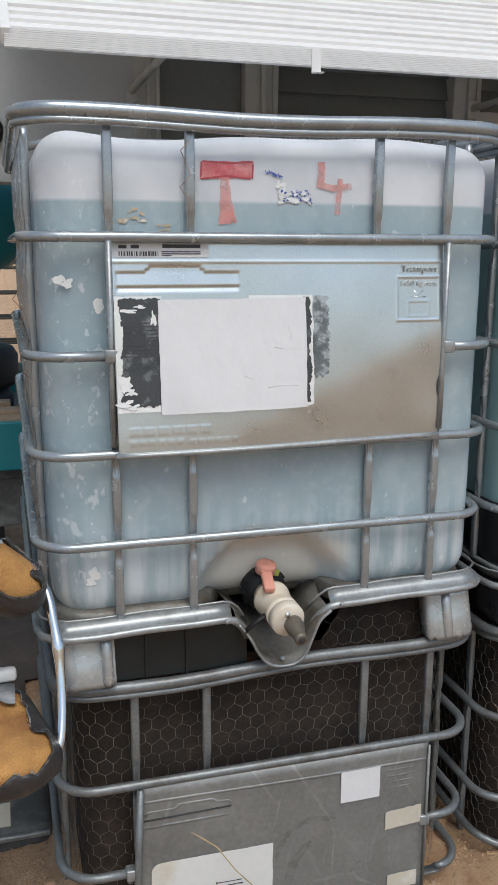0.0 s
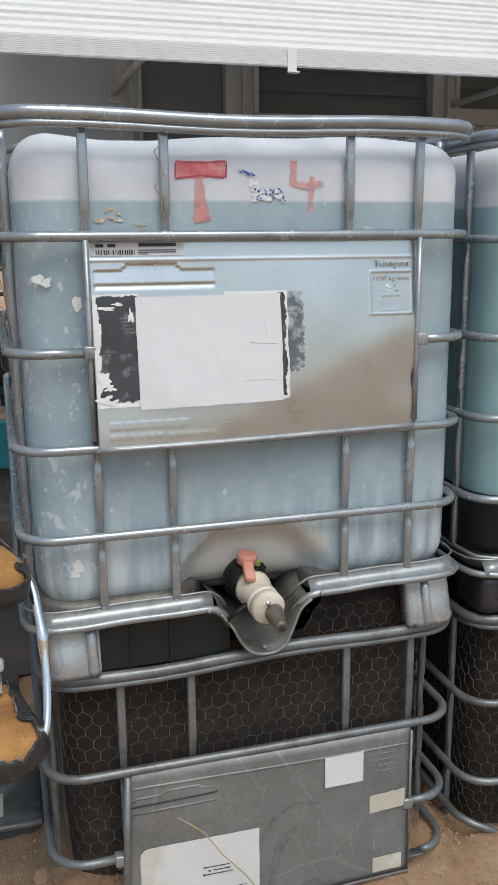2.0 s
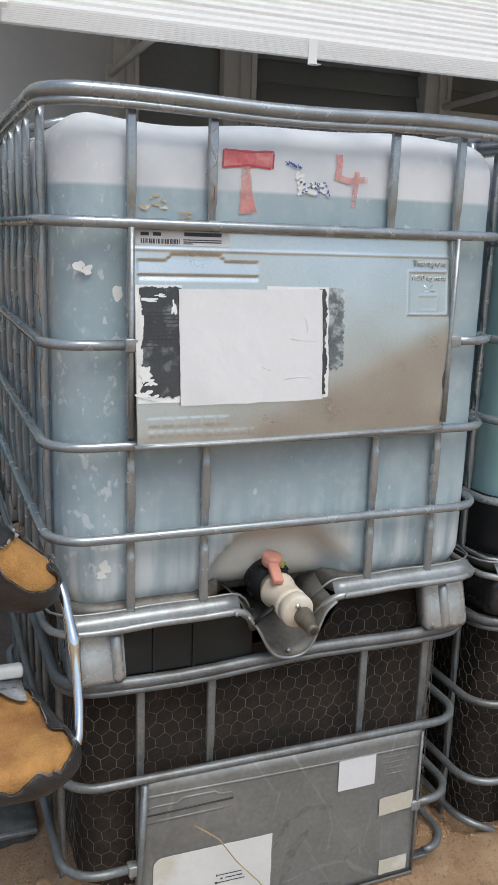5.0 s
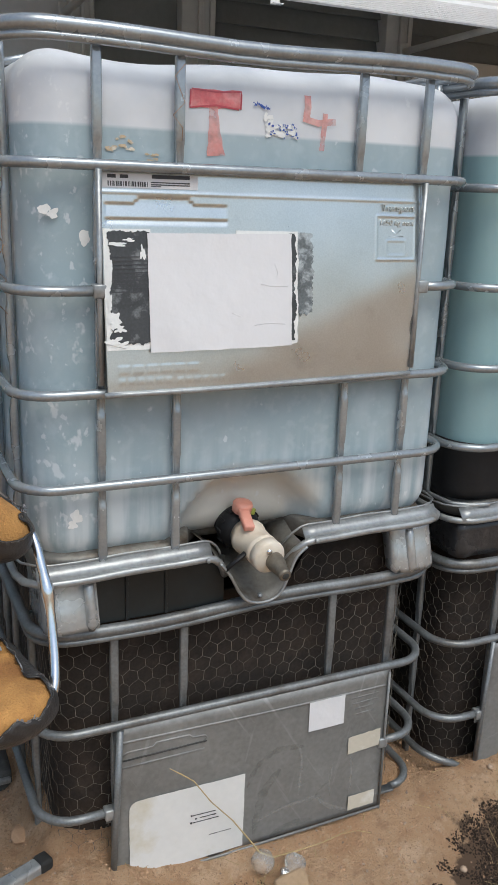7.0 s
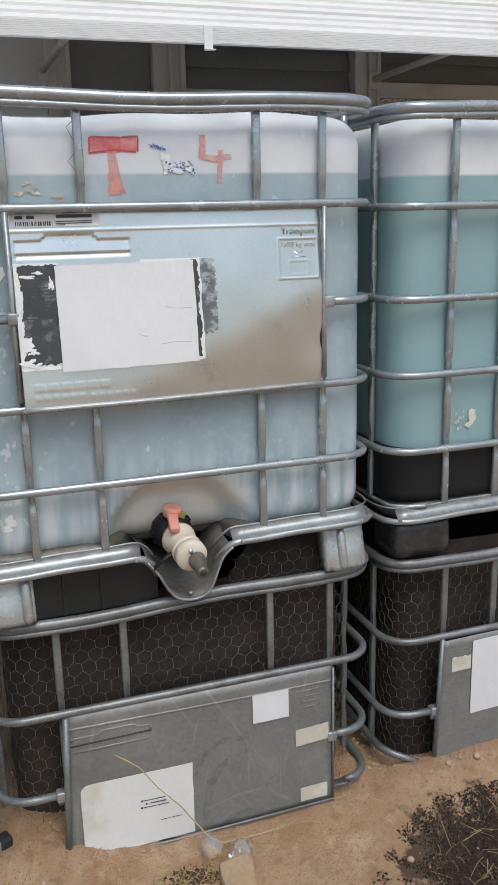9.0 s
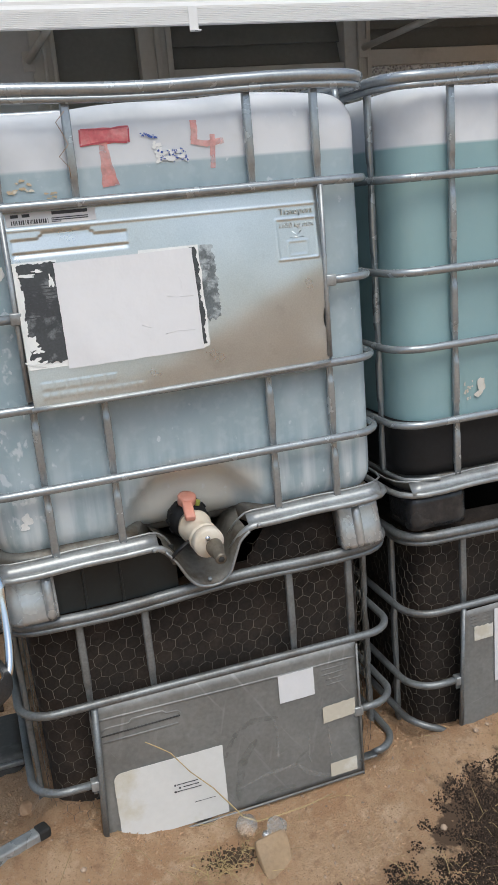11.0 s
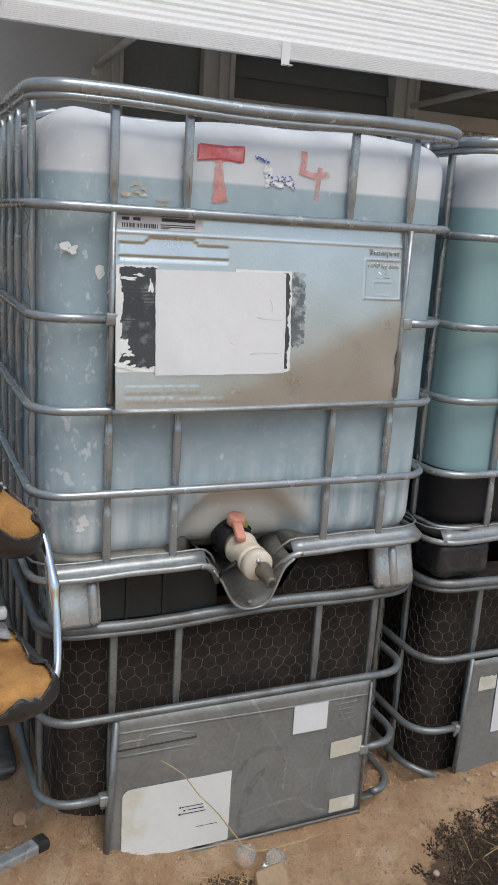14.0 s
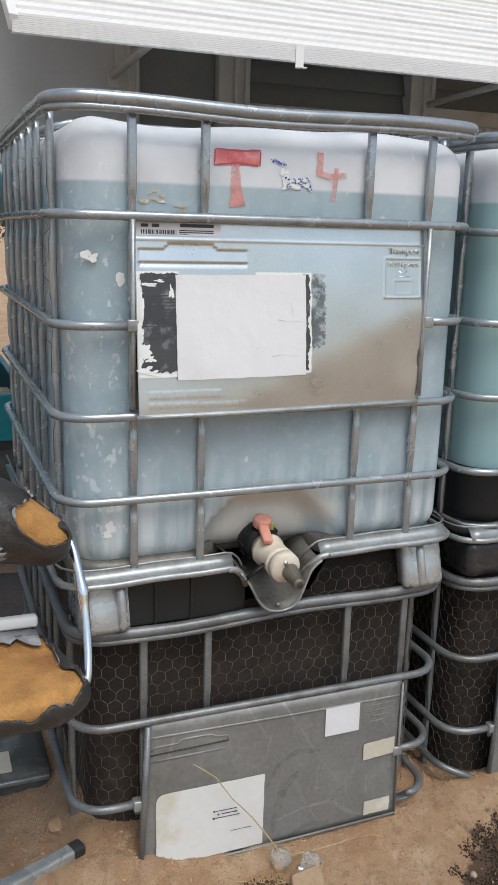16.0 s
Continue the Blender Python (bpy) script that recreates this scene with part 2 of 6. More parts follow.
def soil_material():
    m = bpy.data.materials.new("red_sandy_soil")
    m.use_nodes = True
    nd, lk = m.node_tree.nodes, m.node_tree.links
    b = nd["Principled BSDF"]
    tc = nd.new("ShaderNodeTexCoord")

    def nz(scale, detail=8, rough=0.6):
        n = nd.new("ShaderNodeTexNoise")
        n.inputs["Scale"].default_value, n.inputs["Detail"].default_value, n.inputs["Roughness"].default_value = scale, detail, rough
        lk.new(tc.outputs["Object"], n.inputs["Vector"])
        return n.outputs[0]

    def ramp(src, lo, hi):
        r = nd.new("ShaderNodeMapRange")
        r.inputs[1].default_value, r.inputs[2].default_value = lo, hi
        lk.new(src, r.inputs[0])
        return r.outputs[0]

    def mix(f, a, c):
        x = nd.new("ShaderNodeMix")
        x.data_type = "RGBA"
        lk.new(f, x.inputs["Factor"])
        for key, v in (("A", a), ("B", c)):
            if isinstance(v, tuple):
                x.inputs[key].default_value = rgba(v)
            else:
                lk.new(v, x.inputs[key])
        return x.outputs["Result"]
    c = mix(ramp(nz(5), 0.38, 0.66), (0.52, 0.312, 0.178), (0.66, 0.455, 0.288))
    c = mix(ramp(nz(26, 6), 0.55, 0.74), c, (0.38, 0.228, 0.134))
    c = mix(ramp(nz(11, 9, 0.7), 0.52, 0.66), c, (0.72, 0.515, 0.345))
    c = mix(ramp(nz(170, 3), 0.60, 0.70), c, (0.56, 0.43, 0.31))
    c = mix(ramp(nz(120, 5, 0.75), 0.56, 0.66), c, (0.40, 0.245, 0.143))
    c = mix(ramp(nz(75, 4, 0.7), 0.655, 0.72), c, (0.20, 0.125, 0.08))
    # dark rotted patch where the mulch was tipped
    mp = nd.new("ShaderNodeMapping")
    mp.inputs["Location"].default_value = (-1.32 / 0.34, -1.45 / 0.18, 0)
    mp.inputs["Scale"].default_value = (1 / 0.34, 1 / 0.18, 0)
    lk.new(tc.outputs["Object"], mp.inputs[0])
    far = nd.new("ShaderNodeVectorMath")
    far.operation = "LENGTH"
    lk.new(mp.outputs[0], far.inputs[0])
    sm = nd.new("ShaderNodeMath")
    sm.operation = "MULTIPLY_ADD"
    lk.new(nz(9, 8, 0.7), sm.inputs[0])
    sm.inputs[1].default_value = 2.4
    lk.new(far.outputs["Value"], sm.inputs[2])
    c = mix(ramp(sm.outputs[0], 2.10, 1.92), c, (0.16, 0.105, 0.070))
    lk.new(c, b.inputs["Base Color"])
    b.inputs["Roughness"].default_value = 0.95
    b.inputs["Specular IOR Level"].default_value = 0.15
    s = nd.new("ShaderNodeMath")
    s.operation = "ADD"
    s0 = nd.new("ShaderNodeMath")
    s0.operation = "MULTIPLY_ADD"
    lk.new(nz(17, 8, 0.75), s0.inputs[0])
    s0.inputs[1].default_value = 1.6
    lk.new(nz(45, 8, 0.7), s0.inputs[2])
    lk.new(s0.outputs[0], s.inputs[0])
    lk.new(nz(220, 4, 0.7), s.inputs[1])
    bp = nd.new("ShaderNodeBump")
    bp.inputs["Strength"].default_value, bp.inputs["Distance"].default_value = 0.9, 0.0165
    lk.new(s.outputs[0], bp.inputs["Height"])
    lk.new(bp.outputs[0], b.inputs["Normal"])
    return m


M["soil"] = soil_material()


def bottle_material(name, level, wet, wet2, fleck, spot=None):
    """Milky polyethylene: white where empty, tinted by the water that stands behind it up to level; white scuffs."""
    m = bpy.data.materials.new(name)
    m.use_nodes = True
    nd, lk = m.node_tree.nodes, m.node_tree.links
    b = nd["Principled BSDF"]
    tc = nd.new("ShaderNodeTexCoord")

    def nz(scale, detail, stretch=1.0):
        mp = nd.new("ShaderNodeMapping")
        mp.inputs["Scale"].default_value = (1, 1, stretch)
        lk.new(tc.outputs["Object"], mp.inputs[0])
        n = nd.new("ShaderNodeTexNoise")
        n.inputs["Scale"].default_value, n.inputs["Detail"].default_value = scale, detail
        lk.new(mp.outputs[0], n.inputs["Vector"])
        return n.outputs[0]

    def ramp(src, lo, hi, a=0.0, c=1.0):
        r = nd.new("ShaderNodeMapRange")
        r.inputs[1].default_value, r.inputs[2].default_value, r.inputs[3].default_value, r.inputs[4].default_value = lo, hi, a, c
        lk.new(src, r.inputs[0])
        return r.outputs[0]

    def mix(f, a, c):
        x = nd.new("ShaderNodeMix")
        x.data_type = "RGBA"
        lk.new(f, x.inputs["Factor"])
        for key, v in (("A", a), ("B", c)):
            if isinstance(v, tuple):
                x.inputs[key].default_value = rgba(v)
            else:
                lk.new(v, x.inputs[key])
        return x.outputs["Result"]
    sep = nd.new("ShaderNodeSeparateXYZ")
    lk.new(tc.outputs["Object"], sep.inputs[0])
    water = mix(ramp(nz(4, 5, 0.5), 0.35, 0.68), wet, wet2)
    water = mix(ramp(nz(38, 4), 0.52, 0.66, 0, 0.16 if fleck < 0.75 else 0.02), water, (0.60, 0.66, 0.68))
    water = mix(ramp(nz(11, 6, 0.6), 0.50, 0.70, 0, 0.30 if fleck < 0.75 else 0.05), water, (0.56, 0.63, 0.66))
    # pale run marks low on the wall
    runs = nd.new("ShaderNodeMath")
    runs.operation = "MULTIPLY"
    lk.new(ramp(nz(26, 4, 0.08), 0.42, 0.60, 0, 0.8 if fleck < 0.75 else 0.0), runs.inputs[0])
    lk.new(ramp(sep.outputs["Z"], 1.12, 0.95), runs.inputs[1])
    water = mix(runs.outputs[0], water, (0.62, 0.66, 0.68))
    # Pale beige patch centred on this (x, z) point, with a wavering edge.
    if spot:
        off = nd.new("ShaderNodeMapping")
        off.inputs["Location"].default_value = (-spot[0] / 0.15, 0, -spot[1] / 0.10)
        off.inputs["Scale"].default_value = (1 / 0.15, 0, 1 / 0.10)
        lk.new(tc.outputs["Object"], off.inputs[0])
        far = nd.new("ShaderNodeVectorMath")
        far.operation = "LENGTH"
        lk.new(off.outputs[0], far.inputs[0])
        wob = nd.new("ShaderNodeMath")
        wob.operation = "ADD"
        lk.new(far.outputs["Value"], wob.inputs[0])
        lk.new(ramp(nz(7, 4), 0, 1, -0.5, 0.5), wob.inputs[1])
        water = mix(ramp(wob.outputs[0], 1.25, 0.75), water, (0.66, 0.64, 0.58))
    dry = mix(ramp(nz(6, 4), 0.35, 0.7), (0.715, 0.725, 0.75), (0.54, 0.56, 0.59))
    c = mix(ramp(sep.outputs["Z"], level - 0.003, level + 0.004), water, dry)
    # flecks: most on the worn outer strip of the wall
    for size, more, strong in ((27, 0.005, 0.45), (52, 0.02, 0.45)):
        worn = nd.new("ShaderNodeMath")
        worn.operation = "ADD"
        lk.new(nz(size, 3, 0.75), worn.inputs[0])
        lk.new(ramp(sep.outputs["X"], 0.19, 0.24, 0.045, -0.03), worn.inputs[1])
        c = mix(ramp(worn.outputs[0], fleck + more - 0.01, fleck + more + 0.035, 0, strong), c, (0.78, 0.79, 0.80))
    lk.new(c, b.inputs["Base Color"])
    lk.new(ramp(nz(9, 5), 0.3, 0.7, 0.30, 0.45), b.inputs["Roughness"])
    b.inputs["Specular IOR Level"].default_value = 0.4
    b.inputs["Subsurface Weight"].default_value = 0.0
    bp = nd.new("ShaderNodeBump")
    bp.inputs["Strength"].default_value, bp.inputs["Distance"].default_value = 0.25, 0.004
    lk.new(nz(22, 5), bp.inputs["Height"])
    lk.new(bp.outputs[0], b.inputs["Normal"])
    return m


M["shell"] = bottle_material("milky_bottle_blue_water", 1.714, (0.30, 0.385, 0.425), (0.38, 0.455, 0.49), 0.665, (0.56, 0.915))
M["shell_green"] = bottle_material("milky_bottle_green_water", 1.708, (0.258, 0.385, 0.405), (0.275, 0.412, 0.42), 0.80, (1.65, 0.915))


def glass_material():
    m = material("hammered_glass", (0.42, 0.43, 0.43), 0.3, 0, 0.2, 9, 90, 0)
    nd, lk = m.node_tree.nodes, m.node_tree.links
    b = nd["Principled BSDF"]
    v = nd.new("ShaderNodeTexVoronoi")
    v.inputs["Scale"].default_value = 85
    tc = nd.new("ShaderNodeTexCoord")
    lk.new(tc.outputs["Object"], v.inputs["Vector"])
    bp = nd.new("ShaderNodeBump")
    bp.inputs["Strength"].default_value, bp.inputs["Distance"].default_value = 1.0, 0.012
    lk.new(v.outputs["Distance"], bp.inputs["Height"])
    lk.new(bp.outputs[0], b.inputs["Normal"])
    r = nd.new("ShaderNodeMapRange")
    r.inputs[1].default_value, r.inputs[2].default_value, r.inputs[3].default_value, r.inputs[4].default_value = 0.1, 0.6, 0.25, 0.75
    lk.new(v.outputs["Distance"], r.inputs[0])
    lk.new(r.outputs[0], b.inputs["Base Color"])
    return m


M["hammered"] = glass_material()


def clear_material():
    m = bpy.data.materials.new("clear_scuffed_plastic")
    m.use_nodes = True
    b = m.node_tree.nodes["Principled BSDF"]
    b.inputs["Base Color"].default_value = (0.9, 0.9, 0.88, 1)
    b.inputs["Roughness"].default_value = 0.18
    b.inputs["Transmission Weight"].default_value = 0.85
    b.inputs["IOR"].default_value = 1.2
    return m


M["clear"] = clear_material()

# ---------------------------------------------------------------- mesh helpers


def empty(name, label, category, group="", kind=""):
    ob = new(name)
    ob.empty_display_size = 0.05
    return tagged(ob, label, category, group, kind)


def part(name, bm, mat, parent=None, label="", smooth=True):
    me = bpy.data.meshes.new(name)
    bm.to_mesh(me)
    bm.free()
    if smooth:
        me.polygons.foreach_set("use_smooth", [True] * len(me.polygons))
    me.materials.append(M[mat])
    ob = new(name, me)
    ob.parent = parent
    if label:
        ob["label"] = label
    return ob


def sweep(bm, pts, r, seg=8, closed=False, flat=1.0):
    """A tube of radius r along pts; flat squeezes it across its upright axis; r may be one value a point."""
    P = [Vector(p) for p in pts]
    n = len(P)
    rs = r if isinstance(r, (list, tuple)) else [r] * n
    rings = []
    up = None
    for i in range(n):
        a = P[i - 1] if (closed or i > 0) else P[i]
        c = P[(i + 1) % n] if (closed or i < n - 1) else P[i]
        t = (c - a).normalized()
        if up is None:
            up = Vector((0, 0, 1)) if abs(t.z) < 0.9 else Vector((0, 1, 0))
        up = (up - t * up.dot(t)).normalized()
        side = t.cross(up)
        rings.append([bm.verts.new(P[i] + (up * math.cos(k * 2 * math.pi / seg) + side * math.sin(k * 2 * math.pi / seg) * flat) * rs[i]) for k in range(seg)])
    for i in range(n if closed else n - 1):
        A, B = rings[i], rings[(i + 1) % n]
        for k in range(seg):
            bm.faces.new((A[k], A[(k + 1) % seg], B[(k + 1) % seg], B[k]))
    if not closed:
        bm.faces.new(rings[0][::-1])
        bm.faces.new(rings[-1])
    bmesh.ops.recalc_face_normals(bm, faces=bm.faces)
    return bm


def curved(pts, n=5):
    """More points on a smooth curve through pts."""
    P = [Vector(p) for p in pts]
    out = []
    for i in range(len(P) - 1):
        a, b, c, d = P[max(0, i - 1)], P[i], P[i + 1], P[min(len(P) - 1, i + 2)]
        for k in range(n):
            t = k / n
            out.append(0.5 * (2 * b + (c - a) * t + (2 * a - 5 * b + 4 * c - d) * t * t + (3 * b - a - 3 * c + d) * t ** 3))
    return out + [P[-1]]


def box(bm, x0, x1, y0, y1, z0, z1, bev=0.0, m=None):
    v = bmesh.ops.create_cube(bm, size=1.0)["verts"]
    for q in v:
        q.co = Vector((x0 + (q.co.x + 0.5) * (x1 - x0), y0 + (q.co.y + 0.5) * (y1 - y0), z0 + (q.co.z + 0.5) * (z1 - z0)))
    if bev:
        e = list({e for q in v for e in q.link_edges})
        v = bmesh.ops.bevel(bm, geom=e, offset=bev, segments=2, affect="EDGES", profile=0.5)["verts"]
    if m is not None:
        bmesh.ops.transform(bm, matrix=m, verts=[q for q in v if q.is_valid])
    return bm


def arc(cx, cy, r, a0, a1, n=6):
    return [(cx + r * math.cos(radians(a0 + (a1 - a0) * i / n)), cy + r * math.sin(radians(a0 + (a1 - a0) * i / n))) for i in range(n + 1)]


def around(x0, x1, y0, y1, r, z, gap=None):
    """The way round a rectangle with round corners at height z; gap=(xa, xb) leaves that stretch of the front open."""
    pts = arc(x1 - r, y0 + r, r, -90, 0) + arc(x1 - r, y1 - r, r, 0, 90) + arc(x0 + r, y1 - r, r, 90, 180) + arc(x0 + r, y0 + r, r, 180, 270)
    if gap:
        pts = [(gap[1], y0)] + pts + [(gap[0], y0)]
    return [(x, y, z) for x, y in pts]


def rounded_body(x0, x1, y0, y1, z0, z1, r, step=0.026, warp=None, rxy=None):
    """A closed box with rounded edges as a fine grid; warp(v) shifts its points."""
    bm = bmesh.new()
    rxy = rxy or r
    size = (x1 - x0, y1 - y0, z1 - z0)
    n = [max(4, int(s / step)) for s in size]
    mid = Vector(((x0 + x1) / 2, (y0 + y1) / 2, (z0 + z1) / 2))
    half = Vector(size) / 2
    seen = {}

    def vert(i, j, k):
        key = (i, j, k)
        if key not in seen:
            p = Vector((-half.x + size[0] * i / n[0], -half.y + size[1] * j / n[1], -half.z + size[2] * k / n[2]))
            # upright corners first, then the rims
            c = Vector((max(-half.x + rxy, min(half.x - rxy, p.x)), max(-half.y + rxy, min(half.y - rxy, p.y)), 0))
            d = Vector((p.x, p.y, 0)) - c
            if d.length > 1e-6:
                m = max(abs(d.x), abs(d.y))
                d2 = d.normalized() * m
                p.x, p.y = c.x + d2.x, c.y + d2.y
            inner = Vector((p.x, p.y, max(-half.z + r, min(half.z - r, p.z))))
            dz = p.z - inner.z
            # rim rounding by distance to the outline
            ex = min(half.x - abs(p.x), half.y - abs(p.y))
            if d.length > 1e-6:
                ex = min(ex, rxy - (Vector((p.x, p.y, 0)) - c).length)
            if ex < r and abs(dz) > 1e-6:
                a = (r - ex) / r
                b = abs(dz) / r
                m = max(a, b)
                q = Vector((a, b)).normalized() * m
                shrink = (a - q.x) * r
                o = Vector((p.x - c.x, p.y - c.y, 0))
                if d.length > 1e-6:
                    o2 = o.normalized() * max(0.0, o.length - shrink)
                    p.x, p.y = c.x + o2.x, c.y + o2.y
                elif half.x - abs(p.x) < half.y - abs(p.y):
                    p.x -= math.copysign(shrink, p.x)
                else:
                    p.y -= math.copysign(shrink, p.y)
                p.z = inner.z + math.copysign(q.y * r, dz)
            p += mid
            if warp:
                p = warp(p)
            seen[key] = bm.verts.new(p)
        return seen[key]
    for a, b_, c_ in ((0, 1, 2), (1, 2, 0), (2, 0, 1)):
        for end in (0, n[c_]):
            for i in range(n[a]):
                for j in range(n[b_]):
                    q = []
                    for di, dj in ((0, 0), (1, 0), (1, 1), (0, 1)):
                        ix = [0, 0, 0]
                        ix[a], ix[b_], ix[c_] = i + di, j + dj, end
                        q.append(vert(*ix))
                    bm.faces.new(q if end else q[::-1])
    return bm


def draped(bm, x0, x1, z0, z1, yfun, off, nx=8, nz=8, jag=(0, 0, 0, 0), thick=0.0006, seed=0, skew=0.0, corner=0.0):
    """A thin sheet laid on a surface y = yfun(x, z), torn at its edges by jag = (left, right, bottom, top)."""
    def tear(k, n, which):
        t = k / max(1, n)
        a = noise.noise(Vector((t * 5 + seed * 3.7, which * 9.1, 0.0)))
        b = noise.noise(Vector((t * 17 + seed * 1.9, which * 4.3, 7.0)))
        c = noise.noise(Vector((t * 47 + seed * 2.3, which * 6.7, 3.0)))
        return (a * 0.9 + b * 0.9 + c * 0.5) * jag[which]
    front, back_ = [], []
    for k in range(nz + 1):
        rf, rb = [], []
        for i in range(nx + 1):
            u, w = i / nx, k / nz
            x = x0 + (x1 - x0) * u + tear(k, nz, 0) * (1 - u) ** 4 + tear(k, nz, 1) * u ** 4
            z = z0 + (z1 - z0) * w + tear(i, nx, 2) * (1 - w) ** 4 + tear(i, nx, 3) * w ** 4 + skew * u
            if corner and x < x0 + corner and z > z1 - corner:
                d = Vector((x - x0 - corner, z - z1 + corner))
                if d.length > corner:
                    d = d.normalized() * corner
                    x, z = x0 + corner + d.x, z1 - corner + d.y
            y = yfun(x, z) - off
            rf.append((x, y, z))
            rb.append((x, y + thick, z))
        front.append(rf)
        back_.append(rb)
    F = [[bm.verts.new(c) for c in row] for row in front]
    for k in range(nz):
        for i in range(nx):
            bm.faces.new((F[k][i], F[k][i + 1], F[k + 1][i + 1], F[k + 1][i]))
    rim = [(0, i) for i in range(nx)] + [(k, nx) for k in range(nz)] + [(nz, i) for i in range(nx, 0, -1)] + [(k, 0) for k in range(nz, 0, -1)]
    a = [bm.verts.new(front[k][i]) for k, i in rim]
    b = [bm.verts.new(back_[k][i]) for k, i in rim]
    for q in range(len(rim)):
        r = (q + 1) % len(rim)
        bm.faces.new((a[q], b[q], b[r], a[r]))
    return bm


def blob(bm, x, z, w, h, yf, off, seed, rough=0.35, n=22):
    """A flat scrap with an uneven outline lying on y = yf(x, z)."""
    o = Vector((seed * 7.3, seed * 3.1, 0))
    vs = []
    for k in range(n):
        a = 2 * math.pi * k / n
        c, sn = math.cos(a), math.sin(a)
        r = 1 + rough * noise.noise(Vector((c * 1.3, sn * 1.3, 0)) + o) * 2 + 0.5 * rough * noise.noise(Vector((c * 4, sn * 4, 3)) + o)
        px, pz = x + w * r * c, z + h * r * sn
        vs.append(bm.verts.new((px, yf(px, pz) - off, pz)))
    bm.faces.new(vs[::-1])
    return bm


def lathe(bm, prof, m=None, seg=20):
    """Turn a profile of (radius, height) round z, then place it by m."""
    rings = []
    for r, z in prof:
        ring = [bm.verts.new((r * math.cos(2 * math.pi * k / seg), r * math.sin(2 * math.pi * k / seg), z)) for k in range(seg)]
        rings.append(ring)
    for a, b in zip(rings, rings[1:]):
        for k in range(seg):
            bm.faces.new((a[k], a[(k + 1) % seg], b[(k + 1) % seg], b[k]))
    bm.faces.new(rings[0][::-1])
    bm.faces.new(rings[-1])
    if m is not None:
        bmesh.ops.transform(bm, matrix=m, verts=[v for r in rings for v in r])
    return bm


def words(text, size, m, mat, parent, name, depth=0.0012, label=""):
    cu = bpy.data.curves.new(name, "FONT")
    cu.body, cu.size, cu.extrude, cu.align_x = text, size, depth, "CENTER"
    tmp = new("tmp", cu)
    bpy.context.view_layer.update()
    me = bpy.data.meshes.new_from_object(tmp.evaluated_get(bpy.context.evaluated_depsgraph_get()))
    bpy.data.objects.remove(tmp)
    bpy.data.curves.remove(cu)
    me.name = name
    me.transform(m)
    me.materials.clear()
    me.materials.append(M[mat])
    ob = new(name, me)
    ob.parent = parent
    if label:
        ob["label"] = label
    return ob


def smooth01(a, b, x):
    t = max(0.0, min(1.0, (x - a) / (b - a)))
    return t * t * (3 - 2 * t)

# ---------------------------------------------------------------- ground


def ground_z(x, y):
    z = -0.07 + 0.125 * smooth01(1.44, 1.73, y)
    z += 0.020 * smooth01(0.5, 0.1, x) * smooth01(1.4, 1.7, y) + 0.022 * smooth01(0.24, 0.17, x) * smooth01(1.6, 1.72, y) * (1 - smooth01(1.72, 1.85, y)) + 0.012 * smooth01(1.0, 1.4, x) * smooth01(1.5, 1.75, y)
    z -= 0.034 * smooth01(0.24, 0.36, x) * (1 - smooth01(1.0, 1.22, x)) * smooth01(1.5, 1.66, y)
    z += 0.060 * smooth01(0.02, 0.10, x) * (1 - smooth01(1.04, 1.10, x)) * smooth01(1.735, 1.80, y) * (1 - smooth01(2.6, 2.9, y))
    z -= 0.036 * smooth01(1.10, 1.20, x) * (1 - smooth01(2.15, 2.30, x)) * smooth01(1.745, 1.80, y) * (1 - smooth01(2.6, 2.9, y))
    near = 1.0 if abs(x) < 6 and -4 < y < 8 else 0.0
    p = Vector((x * 2.2, y * 2.2, 0.3))
    z += near * (0.016 * noise.noise(p) + 0.009 * noise.noise(p * 4.3) + 0.006 * noise.noise(p * 11) + 0.003 * noise.noise(p * 26))
    return z


def axis(lo, hi, step, far):
    a = [lo + step * i for i in range(int(round((hi - lo) / step)) + 1)]
    s, left, right = step, [], []
    x = y = 0
    while y < far:
        s *= 1.35
        y += s
        right.append(a[-1] + y)
        left.append(a[0] - y)
    return left[::-1] + a + right


def ground():
    xs, ys = axis(-0.4, 1.9, 0.014, 600), axis(1.0, 2.3, 0.014, 600)
    verts = [(x, y, ground_z(x, y)) for y in ys for x in xs]
    n = len(xs)
    faces = [(j * n + i, j * n + i + 1, (j + 1) * n + i + 1, (j + 1) * n + i) for j in range(len(ys) - 1) for i in range(n - 1)]
    me = bpy.data.meshes.new("ground")
    me.from_pydata(verts, [], faces)
    me.polygons.foreach_set("use_smooth", [True] * len(me.polygons))
    me.materials.append(M["soil"])
    tagged(new("ground", me), "reddish sandy bare soil yard with small bumps", "ground", kind="structure")


ground()

# ---------------------------------------------------------------- building with windows and awning
WY = 3.05


